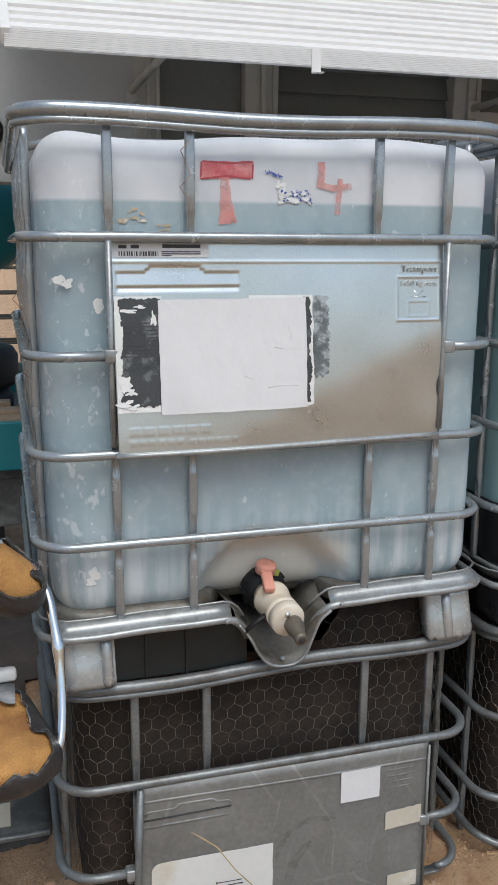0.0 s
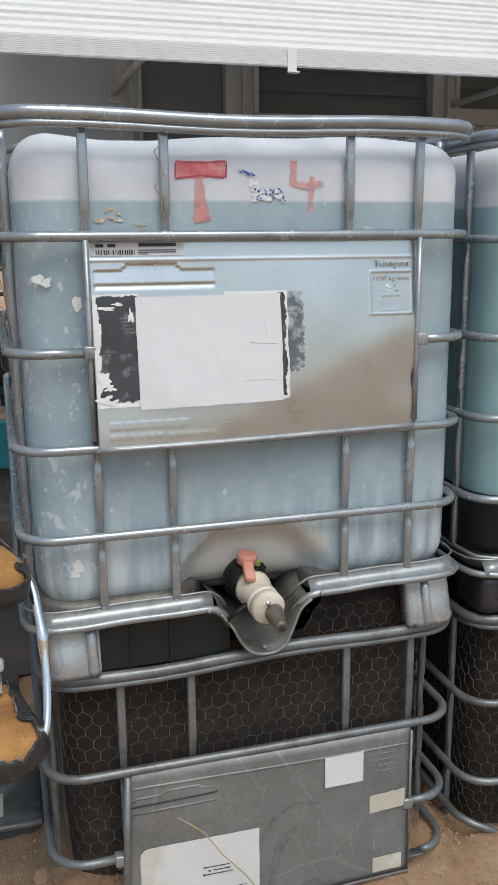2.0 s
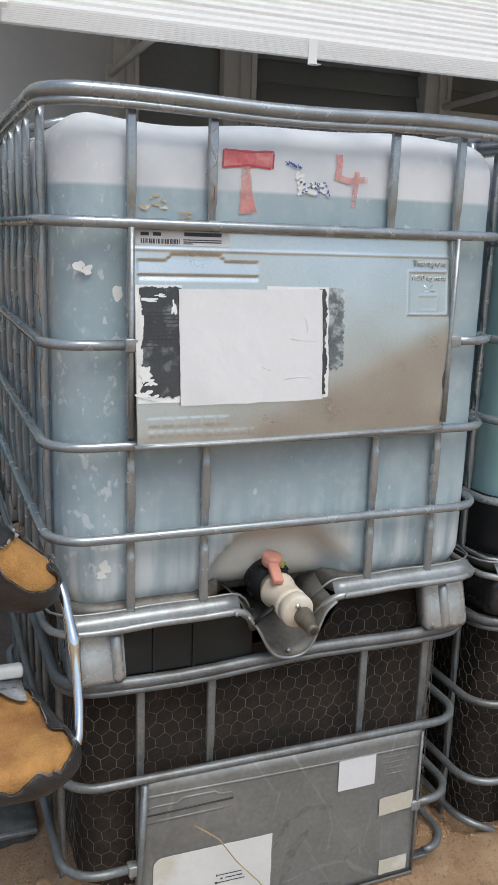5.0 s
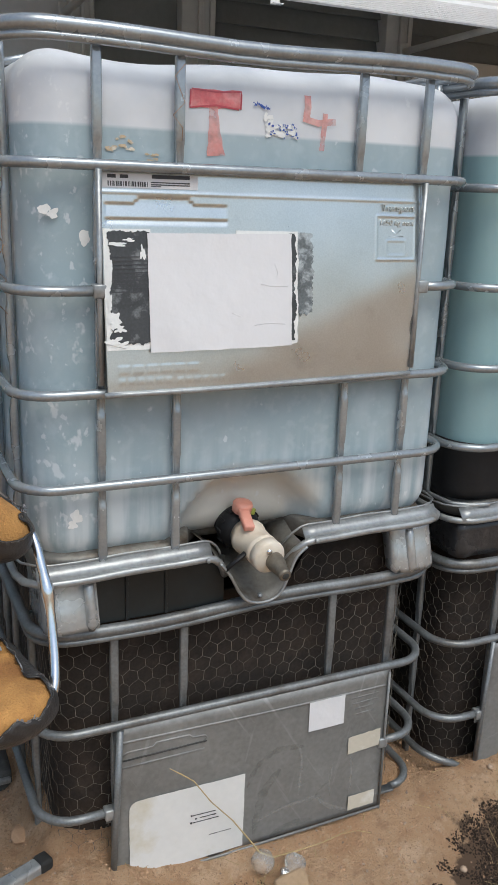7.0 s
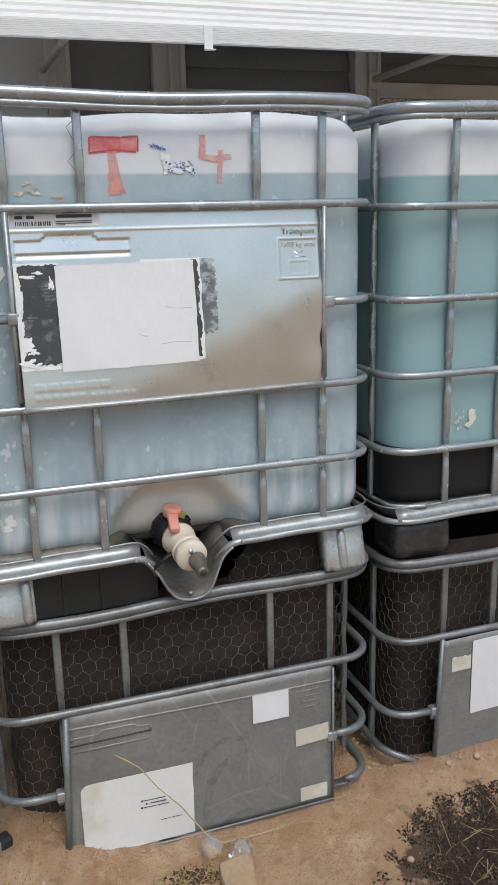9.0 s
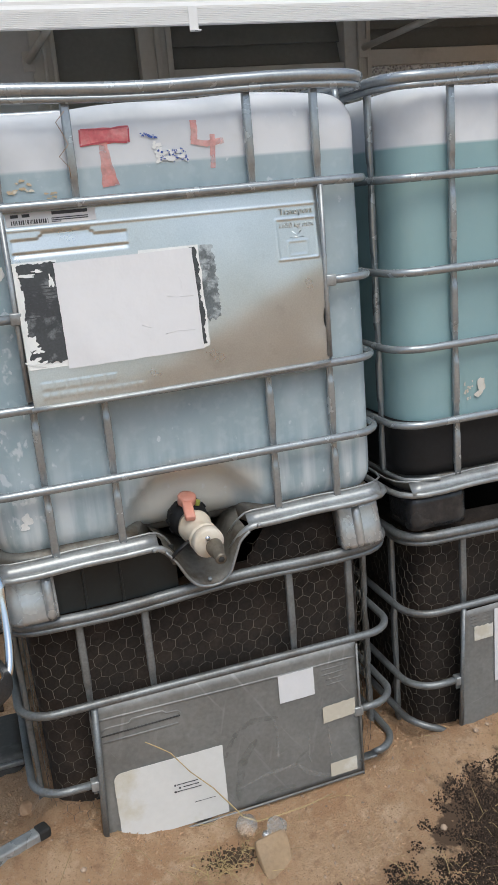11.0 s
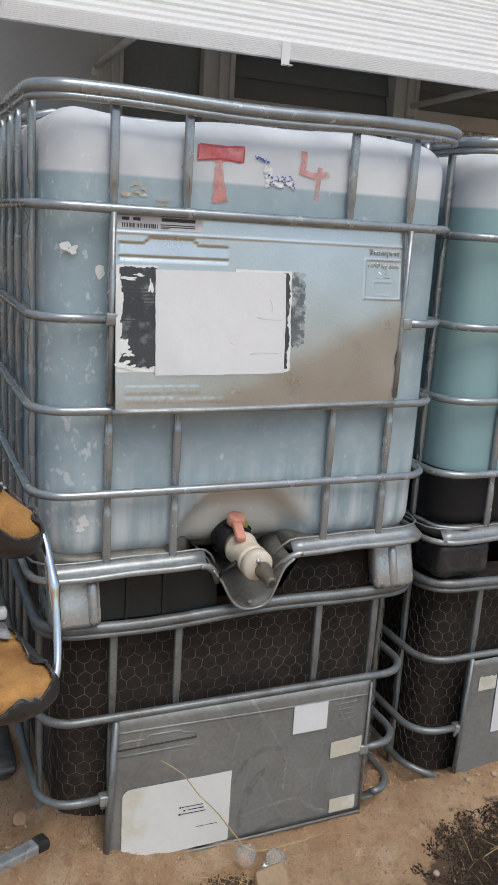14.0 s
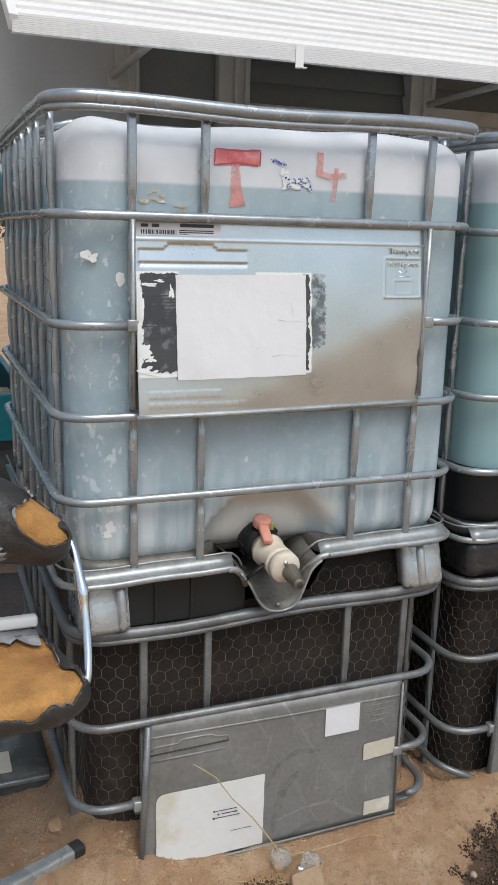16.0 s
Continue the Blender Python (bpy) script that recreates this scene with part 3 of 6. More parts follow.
def building():
    w = empty("wall_north", "white rendered house wall with shuttered windows under an awning", "wall", kind="structure")
    bm = bmesh.new()
    box(bm, -6.0, 0.47, WY, WY + 0.16, 1.83, 3.6)
    box(bm, 0.30, 0.47, WY, WY + 0.16, -0.2, 1.8295)
    part("wall_panel", bm, "wall", w, smooth=False)
    part("wall_panel", box(bmesh.new(), 0.47, 6.0, WY, WY + 0.16, -0.2, 1.86), "wall", w, smooth=False)
    part("wall_panel", box(bmesh.new(), 0.47, 6.0, WY, WY + 0.16, 2.85, 3.6), "wall", w, smooth=False)
    # Dark board added behind the windows in place of the unlit room.
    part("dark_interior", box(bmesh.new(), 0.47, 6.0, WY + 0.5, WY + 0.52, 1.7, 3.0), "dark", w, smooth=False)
    # jambs: a broad board with a stepped moulding on each
    for a, b in ((0.47, 0.557), (0.85, 0.972), (1.648, 1.76), (2.45, 2.56)):
        bm = bmesh.new()
        box(bm, a, b, WY - 0.012, WY + 0.10, 1.86, 2.85, 0.004)
        box(bm, a + (b - a) * 0.46, a + (b - a) * 0.60, WY - 0.026, WY - 0.011, 1.86, 2.85, 0.003)
        box(bm, a + (b - a) * 0.80, b - 0.004, WY - 0.020, WY - 0.011, 1.86, 2.85, 0.003)
        part("window_frame", bm, "frame", w, "beige painted window jamb", smooth=False)
    # single dark shutter, then two bays of broad slats over a hammered glass pane
    part("shutter", box(bmesh.new(), 0.557, 0.85, WY + 0.03, WY + 0.05, 1.86, 2.85, 0.003), "louvre", w, "dark closed shutter", smooth=False)
    for a, b, low in ((0.972, 1.648, 2.085), (1.76, 2.45, 2.125), (2.56, 3.4, 2.125)):
        k = 0
        z = low
        while z < 2.8:
            bm = bmesh.new()
            box(bm, a, b, -0.004, 0.004, 0.0, 0.088, 0.002)
            bmesh.ops.transform(bm, matrix=pose(0, WY + 0.035, z, -17), verts=bm.verts)
            part("slat", bm, "louvre", w, smooth=False)
            z += 0.075
        part("sill_rail", box(bmesh.new(), a, b, WY - 0.004, WY + 0.05, low - 0.062, low - 0.004, 0.003), "frame", w, smooth=False)
        part("pane", box(bmesh.new(), a, b, WY + 0.012, WY + 0.02, 1.86, low - 0.063, 0.0), "hammered", w, "hammered obscure glass pane", smooth=False)


building()


def awning():
    a = empty("window_awning", "white ribbed aluminium awning on arms over the windows", "awning")
    x0, x1 = 0.05, 5.0
    y0, z0 = 2.33, 2.137
    slope = radians(33)
    length = 0.86
    # ribbed boards running along the wall, each one a plank of the sheet
    pitch, n = 0.150, 6
    for k in range(n):
        prof = []
        for i in range(3):
            s = k * pitch + i * pitch / 3
            prof += [(s, 0.0), (s + 0.004, 0.0075), (s + 0.021, 0.0085), (s + 0.025, 0.001), (s + 0.036, 0.001), (s + 0.038, 0.003), (s + 0.040, 0.001)]
        prof[0] = (k * pitch, -0.004)
        prof.append(((k + 1) * pitch - 0.0005, 0.0))
        bm = bmesh.new()
        rows = []
        for x in (x0, x1):
            row = []
            for s, h in prof:
                row.append(bm.verts.new((x, y0 + s * math.cos(slope) - h * math.sin(slope), z0 + s * math.sin(slope) + h * math.cos(slope))))
            for s, h in ((prof[-1][0], -0.006), (prof[0][0], -0.006)):
                row.append(bm.verts.new((x, y0 + s * math.cos(slope) - h * math.sin(slope), z0 + s * math.sin(slope) + h * math.cos(slope))))
            rows.append(row)
        A, B = rows
        m = len(A)
        for i in range(m):
            bm.faces.new((A[i], B[i], B[(i + 1) % m], A[(i + 1) % m]))
        bm.faces.new(A[::-1])
        bm.faces.new(B)
        bmesh.ops.recalc_face_normals(bm, faces=bm.faces)
        part("plank", bm, "white", a, smooth=False)
    # front fascia with fine grooves
    bm = bmesh.new()
    rows = []
    for x in (x0 - 0.004, x1):
        row = []
        nseg = 9
        for i in range(nseg):
            z = z0 + 0.003 - 0.042 * i / nseg
            row += [(x, y0 - 0.012, z), (x, y0 - 0.012, z - 0.0032), (x, y0 - 0.0105, z - 0.0040)]
        row += [(x, y0 - 0.012, z0 - 0.040), (x, y0 + 0.014, z0 - 0.040), (x, y0 + 0.002, z0 + 0.005)]
        rows.append([bm.verts.new(p) for p in row])
    A, B = rows
    m = len(A)
    for i in range(m):
        bm.faces.new((A[i], B[i], B[(i + 1) % m], A[(i + 1) % m]))
    bm.faces.new(A[::-1])
    bm.faces.new(B)
    bmesh.ops.recalc_face_normals(bm, faces=bm.faces)
    part("fascia", bm, "white", a, "grooved white front edge", smooth=False)
    # end cap at the near end
    bm = bmesh.new()
    box(bm, x0 - 0.012, x0 + 0.012, -0.006, length, -0.030, 0.012, 0.003)
    bmesh.ops.transform(bm, matrix=pose(0, y0 - 0.008, z0 - 0.006, math.degrees(slope)), verts=bm.verts)
    part("end_cap", bm, "white", a, smooth=False)
    # bent strap on the fascia
    bm = bmesh.new()
    box(bm, 0.832, 0.858, y0 - 0.0155, y0 - 0.0125, z0 - 0.058, z0 + 0.006, 0.001)
    box(bm, 0.832, 0.862, y0 - 0.034, y0 - 0.0125, z0 - 0.0600, z0 - 0.0575, 0.001)
    strap = part("strap", bm, "white", a, "bent white metal strap", smooth=False)
    hole = bmesh.new()
    box(hole, 0.843, 0.850, y0 - 0.0300, y0 - 0.0240, z0 - 0.0606, z0 - 0.0602)
    part("bolt_hole", hole, "dark", strap, smooth=False)
    # round arms from the wall to the underside
    for bx, tx in ((0.458, 0.53), (1.718, 1.94), (3.2, 3.4)):
        part("arm", sweep(bmesh.new(), [(bx, WY - 0.03, 2.125), ((bx + tx) / 2, 2.76, 2.165), (tx, 2.47, 2.20)], 0.0125, 10), "frame", a, "round painted support arm")
        part("arm_bracket", box(bmesh.new(), bx - 0.02, bx + 0.02, WY - 0.034, WY - 0.0265, 2.09, 2.155, 0.003), "frame", a, smooth=False)


awning()
lamp = empty("wall_lamp", "round black wall lamp on the white wall", "lamp")
part("housing", lathe(bmesh.new(), [(0.045, 0), (0.055, 0.012), (0.052, 0.035), (0.03, 0.05), (0.005, 0.053)], pose(-0.01, WY, 1.985, 90)), "black", lamp)
part("lens", lathe(bmesh.new(), [(0.02, 0.05), (0.018, 0.058), (0.004, 0.060)], pose(-0.01, WY, 1.985, 90)), "black_sheet", lamp)

# ---------------------------------------------------------------- tank cages
HALF, DEEP, RC = 0.52, 1.2, 0.085
SIDE = (0.15, 0.36, 0.50, 0.65, 0.80, 0.97, 1.09)


def post(bm, x, y, z0, z1, cross=(), r=0.0098, nx=0.0, ny=-1.0):
    """An upright tube of rounded square section, pinched flat where a rail is welded across it; (nx, ny) faces outwards."""
    zs = {z0, z1, z0 + 0.02, z1 - 0.02}
    for c in cross:
        zs |= {c + k for k in (-0.058, -0.046, -0.034, -0.024, -0.014, 0.014, 0.024, 0.034, 0.046, 0.058)}
    zs = sorted(z for z in zs if z0 <= z <= z1)
    rings = []
    for z in zs:
        d = min([abs(z - c) for c in cross] + [9])
        pinch = 1.0 if d < 0.02 else 0.75 if d < 0.03 else 0.9 if d < 0.04 else 0.2 if d < 0.05 else 0.0
        if z in (z0, z1):
            pinch = 0.8
        w, dep = r * (1 - 0.22 * pinch), r * 0.9
        ring = []
        for k in range(16):
            a = radians(22.5 * k)
            c, sn = math.cos(a), math.sin(a)
            u = math.copysign(abs(c) ** 0.7, c) * w
            v = math.copysign(abs(sn) ** 0.7, sn) * dep
            if v > 0 and abs(u) < 0.3 * w:
                v *= 0.86
            if v > 0:
                v *= 1 - 1.35 * pinch * (1 - abs(u / w) ** 2)
            ring.append(bm.verts.new((x + nx * v - ny * u, y + ny * v + nx * u, z)))
        rings.append(ring)
    for a, b in zip(rings, rings[1:]):
        for k in range(16):
            bm.faces.new((a[k], a[(k + 1) % 16], b[(k + 1) % 16], b[k]))
    bm.faces.new(rings[0][::-1])
    bm.faces.new(rings[-1])
    bmesh.ops.recalc_face_normals(bm, faces=bm.faces)
    return bm


def cage(parent, cx, fy, ztop, rails, zbase, posts, mat, gap=None, gapped=(), cut=None, toprad=0.0138, sag=None, half=HALF):
    """The tube cage: rim, rails round all four sides, posts. gap: the front stretch left open in the gapped rails;
    cut=(z0, z1): the inner front posts end above and below a plate there."""
    x0, x1, y0, y1 = cx - half, cx + half, fy, fy + DEEP
    # rim: a thick rolled tube with a smaller one under it
    p = around(x0, x1, y0, y1, RC, ztop)
    fine = []
    for i in range(len(p)):
        a, b = Vector(p[i]), Vector(p[(i + 1) % len(p)])
        k = max(1, int((b - a).length / 0.08))
        fine += [a.lerp(b, j / k) for j in range(k)]
    if sag:
        fine = [Vector((q.x, q.y, q.z + sag(q.x, q.y))) for q in fine]
    rim = part("rim", sweep(bmesh.new(), fine, toprad, 12, True), mat, parent)
    part("rim_lip", sweep(bmesh.new(), [q + Vector((0, 0, -0.019)) for q in fine], toprad * 0.62, 8, True), mat, rim)
    for z in rails:
        if z in gapped:
            part("rail", sweep(bmesh.new(), around(x0, x1, y0, y1, RC, z, gap), 0.0105, 10), mat, parent)
        else:
            part("rail", sweep(bmesh.new(), around(x0, x1, y0, y1, RC, z), 0.0105, 10, True), mat, parent)
    cr = list(rails)
    for dx in posts:
        inner = cut and abs(dx) < 0.3
        if inner:
            part("post", post(bmesh.new(), cx + dx, y0 + 0.019, cut[1] - 0.01, ztop - 0.012, cr), mat, parent)
            if cut[0] > zbase:
                part("post", post(bmesh.new(), cx + dx, y0 + 0.019, zbase, cut[0] + 0.01, cr), mat, parent)
        else:
            part("post", post(bmesh.new(), cx + dx, y0 + 0.019, zbase, ztop - 0.012, cr), mat, parent)
        part("post", post(bmesh.new(), cx + dx, y1 - 0.019, zbase, ztop - 0.012, cr, 0.0098, 0.0, 1.0), mat, parent)
    for d in SIDE:
        for x in (x0 + 0.019, x1 - 0.019):
            part("post", post(bmesh.new(), x, y0 + d, zbase, ztop - 0.012, cr, 0.0100, -1.0 if x < cx else 1.0, 0.0), mat, parent)


def bottle_front(fy, zt, r):
    """The y of a bottle's front at height z, with its rounded upper edge."""
    def f(x, z):
        d = max(0.0, min(r * 0.98, z - (zt - r)))
        return fy + r - math.sqrt(r * r - d * d)
    return f


# ---- upper tank with the plate and the tap
AX, AY = 0.562, 1.70
tank = empty("ibc_water_tank", "white plastic water tank in a galvanised cage, marked in red", "tank")
AR = (1.645, 1.417, 1.217, 1.025)
cage(tank, 0.5555, AY, 1.868, AR, 0.85, (-0.3455, -0.1855, 0.2145, 0.3765), "galv", half=0.5125, gap=(0.205, 0.935), gapped=(1.417,), cut=(1.217, 1.645),
     sag=lambda x, y: 0.004 * math.sin(9 * x) + 0.003 * math.sin(4 * y))
for x in (0.192, 0.925):
    part("clip", box(bmesh.new(), x, x + 0.026, AY - 0.014, AY + 0.012, 1.4035, 1.4305, 0.003), "tray", tank, "pinched bright tube end")
for y in (AY + 0.36, AY + 0.80):
    part("cross_bar", sweep(bmesh.new(), [(AX - HALF + 0.02, y, 1.835), (AX - 0.42, y, 1.858), (AX + 0.42, y, 1.858), (AX + HALF - 0.02, y, 1.835)], 0.009, 8), "galv", tank)

BF, BT, BB = AY + 0.034, 1.846, 0.838


def recess(p):
    """The front of the bottle folds back round the tap."""
    q = p.copy()
    if p.y < AY + 0.3:
        w = 0.085 + 0.115 * smooth01(1.03, 0.885, p.z)
        u = 1 - smooth01(0.62, 1.0, abs(p.x - 0.553) / w)
        v = 1 - smooth01(0.965, 1.015, p.z)
        fr = 1 - smooth01(BF + 0.02, AY + 0.3, p.y)
        q.y += 0.062 * u * v * fr
    n = noise.noise(Vector((p.x * 3, p.y * 3, p.z * 2)))
    q.z += (0.014 * n + 0.004 * math.sin(p.x * 17)) * smooth01(1.6, 1.84, p.z)
    if p.y < AY + 0.1:
        q.y += 0.005 * noise.noise(Vector((p.x * 5, 0, p.z * 5))) * (1 - smooth01(1.60, 1.66, p.z))
    return q


bottle = part("bottle", rounded_body(AX - 0.488, AX + 0.502, BF, AY + DEEP - 0.035, BB, BT, 0.075, 0.02, recess, 0.085), "shell", tank, "milky white plastic bottle, nearly full of bluish water")


# red hand-drawn marks on the bottle
smooth_front = bottle_front(BF, BT, 0.075)


def bf(x, z):
    return smooth_front(x, z) + 0.005 * noise.noise(Vector((x * 5, 0, z * 5))) * (1 - smooth01(1.60, 1.66, z))



def stroke(bm, pts, width, seed=0, nper=6):
    """A broad hand-drawn stroke along (x, z) points, lying on the bottle."""
    rnd = random.Random(seed)
    P = []
    for (a, b), (c, d) in zip(pts, pts[1:]):
        P += [(a + (c - a) * i / nper, b + (d - b) * i / nper) for i in range(nper)]
    P.append(pts[-1])
    rows = []
    for i, (x, z) in enumerate(P):
        a, b = P[max(0, i - 1)], P[min(len(P) - 1, i + 1)]
        t = Vector((b[0] - a[0], b[1] - a[1])).normalized()
        wd = width if not isinstance(width, tuple) else width[0] + (width[1] - width[0]) * (i / (len(P) - 1)) ** 2
        w0 = wd * (0.5 + rnd.uniform(-0.05, 0.05))
        w1 = wd * (0.5 + rnd.uniform(-0.05, 0.05))
        rows.append([bm.verts.new((x - t.y * s, bf(x, z + t.x * s) - 0.0012 - 0.00025 * seed, z + t.x * s)) for s in (w0, 0, -w1)])
    for a, b in zip(rows, rows[1:]):
        for k in (0, 1):
            bm.faces.new((a[k], a[k + 1], b[k + 1], b[k]))
    bmesh.ops.recalc_face_normals(bm, faces=bm.faces)
    return bm


bm = bmesh.new()
stroke(bm, [(0.397, 1.775), (0.501, 1.777)], 0.034, 1)
part("painted_mark", bm, "red", tank, "red hand-painted letter stroke")
bm = bmesh.new()
stroke(bm, [(0.399, 1.792), (0.449, 1.789), (0.503, 1.793), (0.501, 1.760)], 0.0032, 3)
stroke(bm, [(0.397, 1.791), (0.395, 1.758), (0.449, 1.765), (0.497, 1.760)], 0.0032, 4)
part("painted_mark", bm, "red_dark", tank, "dark red outline of the letter")
bm = bmesh.new()
stroke(bm, [(0.443, 1.762), (0.446, 1.723), (0.450, 1.672)], (0.019, 0.038), 4)
part("painted_mark", bm, "red_faint", tank, "faded red painted letter T")
bm = bmesh.new()
stroke(bm, [(0.649, 1.797), (0.649, 1.775), (0.646, 1.755)], 0.015, 6)
stroke(bm, [(0.639, 1.753), (0.674, 1.746), (0.715, 1.750)], 0.013, 7)
stroke(bm, [(0.690, 1.765), (0.687, 1.723), (0.685, 1.693)], 0.012, 8)
part("painted_mark", bm, "red_faint", tank, "faded red painted figure 4")
rnd = random.Random(4)


def scraps(name, mat, label, spots):
    """Small scraps too fine to pick apart, as one part."""
    bm = bmesh.new()
    for i, (x, z, w, h, off) in enumerate(spots):
        blob(bm, x, z, w, h, bf, off + i * 0.00002, i + len(name), 0.4, 12)
    tagged(part(name, bm, mat, tank, label, smooth=False), kind="stuff")


spots = [(0.560 + rnd.uniform(-0.007, 0.007), 1.756 - 0.034 * i / 12, rnd.uniform(0.003, 0.007), rnd.uniform(0.002, 0.005), 0.0022) for i in range(13)]
spots += [(0.560 + 0.068 * rnd.random(), 1.726 + rnd.uniform(-0.011, 0.011), rnd.uniform(0.004, 0.010), rnd.uniform(0.002, 0.005), 0.0022) for i in range(26)]
scraps("torn_label", "flake", "scraps of a torn white label", spots)
spots = [(0.528 + 0.035 * i / 9, 1.774 - 0.006 * i / 9 + rnd.uniform(-0.003, 0.003), rnd.uniform(0.001, 0.003), rnd.uniform(0.0012, 0.003), 0.0034) for i in range(10)]
spots += [(0.562 + 0.068 * rnd.random(), 1.726 + rnd.uniform(-0.014, 0.014), rnd.uniform(0.0010, 0.0028), rnd.uniform(0.001, 0.0026), 0.0034) for i in range(34)]
scraps("ink_mark", "blue", "specks of blue ink", spots)
spots = [(0.232 + 0.05 * rnd.random(), 1.672 + 0.026 * rnd.random(), rnd.uniform(0.002, 0.007), rnd.uniform(0.0015, 0.004), 0.0022) for i in range(14)]
spots += [(0.305 + 0.025 * rnd.random(), 1.658 + 0.012 * rnd.random(), rnd.uniform(0.002, 0.007), rnd.uniform(0.0015, 0.003), 0.0022) for i in range(8)]
scraps("glue_residue", "glue", "yellowed scraps of glue", spots)
for x, z, w, h, sd in ((0.112, 1.564, 0.012, 0.009, 1), (0.128, 1.556, 0.010, 0.009, 6), (0.160, 0.952, 0.012, 0.013, 2), (0.152, 0.936, 0.010, 0.008, 4), (0.187, 1.512, 0.010, 0.015, 3)):
    part("scuff", blob(bmesh.new(), x, z, w, h, bf, 0.0014 + sd * 0.0002, sd, 0.3), "flake", tank, "white scraped patch", smooth=False)

# the plate


def plate_y(x, z):
    """The front of the zinc plate: leaning back above, buckled at its lower corner."""
    u, w = (x - 0.209) / 0.716, (z - 1.222) / 0.418
    # leans back above a slanting crease, stands upright and buckled below it
    crease = max(0.0, 0.80 * (u - 0.30))
    soft = 0.035

    def plus(t):
        return soft * math.log1p(math.exp(max(-30.0, min(30.0, t / soft))))
    y = AY + 0.014 - 0.048 * (1 - w) + 0.060 * plus(crease - w) - 0.060 * plus(crease - 1.0)
    y -= 0.003 * math.exp(-((u - 0.97) / 0.06) ** 2 - ((w - 0.08) / 0.12) ** 2)
    y += 0.0012 * math.sin(9 * u + 2) * math.sin(7 * w)
    return y


def inside(x, z, x0, x1, z0, z1):
    """How far a point lies outside a rectangle; negative within it."""
    return max(x0 - x, x - x1, z0 - z, z - z1)


BARS = [(0.233 + 0.0285 * i, 0.2575 + 0.0285 * i, 1.2585, 1.2765) for i in range(6)]
BARS += [(0.233 + 0.019 * i, 0.248 + 0.019 * i, 1.2385, 1.2505) for i in range(6)] + [(0.353 + 0.018 * i, 0.367 + 0.018 * i, 1.2365, 1.2485) for i in range(6)]


def pressed(x, z):
    """Depth of the pressing: the carrying-grip shape and the slot sink in, lines, frame and lettering bars stand out."""
    if z > 1.53:
        d = min(inside(x, z, 0.218, 0.468, 1.5535, 1.579), inside(x, z, 0.283, 0.389, 1.5535, 1.5915), inside(x, z, 0.276, 0.396, 1.5535, 1.585))
        y = 0.0026 * (1 - smooth01(-0.0030, 0.0005, d)) * max(0.0, min(1.0, (z - 1.5540) / 0.026))
        y += 0.0026 * (1 - smooth01(-0.0030, 0.0005, inside(x, z, 0.218, 0.468, 1.5375, 1.5515))) * max(0.0, min(1.0, (z - 1.5385) / 0.011))
        y -= 0.0012 * math.exp(-((z - 1.5985) / 0.0026) ** 2)
    else:
        y = 0.0
    if x > 0.79 and z > 1.46:
        y -= 0.0014 * math.exp(-((inside(x, z, 0.811, 0.916, 1.473, 1.570) + 0.003) / 0.0022) ** 2)
        y -= 0.0007 * math.exp(-((inside(x, z, 0.838, 0.890, 1.482, 1.518) + 0.002) / 0.0018) ** 2)
    if z < 1.29 and x < 0.48:
        for b in BARS:
            y -= 0.0005 * (1 - smooth01(-0.0022, 0.0004, inside(x, z, *b)))
    return y


PL = (0.211, 0.925, 1.222, 1.640)
bm = bmesh.new()
nx, nz = 286, 168
g = [[None] * (nx + 1) for _ in range(nz + 1)]
for k in range(nz + 1):
    for i in range(nx + 1):
        x, z = PL[0] + (PL[1] - PL[0]) * i / nx, PL[2] + (PL[3] - PL[2]) * k / nz
        if i > nx - 12 and 1.30 < z < 1.36:
            x -= 0.010 * (i - nx + 12) / 12 * math.sin((z - 1.30) / 0.06 * math.pi) ** 0.5
        g[k][i] = bm.verts.new((x, plate_y(x, z) + pressed(x, z), z))
for k in range(nz):
    for i in range(nx):
        bm.faces.new((g[k][i], g[k][i + 1], g[k + 1][i + 1], g[k + 1][i]))
plate = part("name_plate", bm, "plate", tank, "bright zinc sheet plate, buckled at one corner")
sol = plate.modifiers.new("thick", "SOLIDIFY")
sol.thickness, sol.offset = 0.0015, -1


def ridge(pts, r=0.0025, y=plate_y, mat="plate", parent=None, name="embossed_line", closed=False, high=0.30):
    bm = sweep(bmesh.new(), [(x, y(x, z) + r * 0.35, z) for x, z in pts], r * 1.5, 8, closed, high)
    return part(name, bm, mat, parent or plate)


def line(x0, z0, x1, z1, n=14):
    return [(x0 + (x1 - x0) * i / n, z0 + (z1 - z0) * i / n) for i in range(n + 1)]


ridge([(0.852, 1.538), (0.864, 1.528), (0.876, 1.538)], 0.0016)
ridge([(0.846, 1.524), (0.882, 1.524)], 0.0014)
wy = plate_y(0.864, 1.55)
words("Transport", 0.0205, pose(0.866, wy - 0.0005, 1.5775, 90), "plate", plate, "embossed_line", 0.0016)
words("1650 kg max", 0.0172, pose(0.864, wy - 0.0005, 1.5475, 90), "plate", plate, "embossed_line", 0.0014)
# folded edges round plate
part("edge_strip", sweep(bmesh.new(), [(0.205 + 0.06 * i, plate_y(0.211 + 0.0595 * i, 1.222) - 0.003, 1.2205) for i in range(13)], 0.0058, 10), "tray", tank, "bright folded lower plate edge")
for x in (0.205, 0.926):
    part("edge_strip", sweep(bmesh.new(), [(x, AY - 0.006, z) for z in (1.235, 1.40, 1.42, 1.638)], [0.0065, 0.006, 0.0055, 0.0065], 8), "tray", tank)
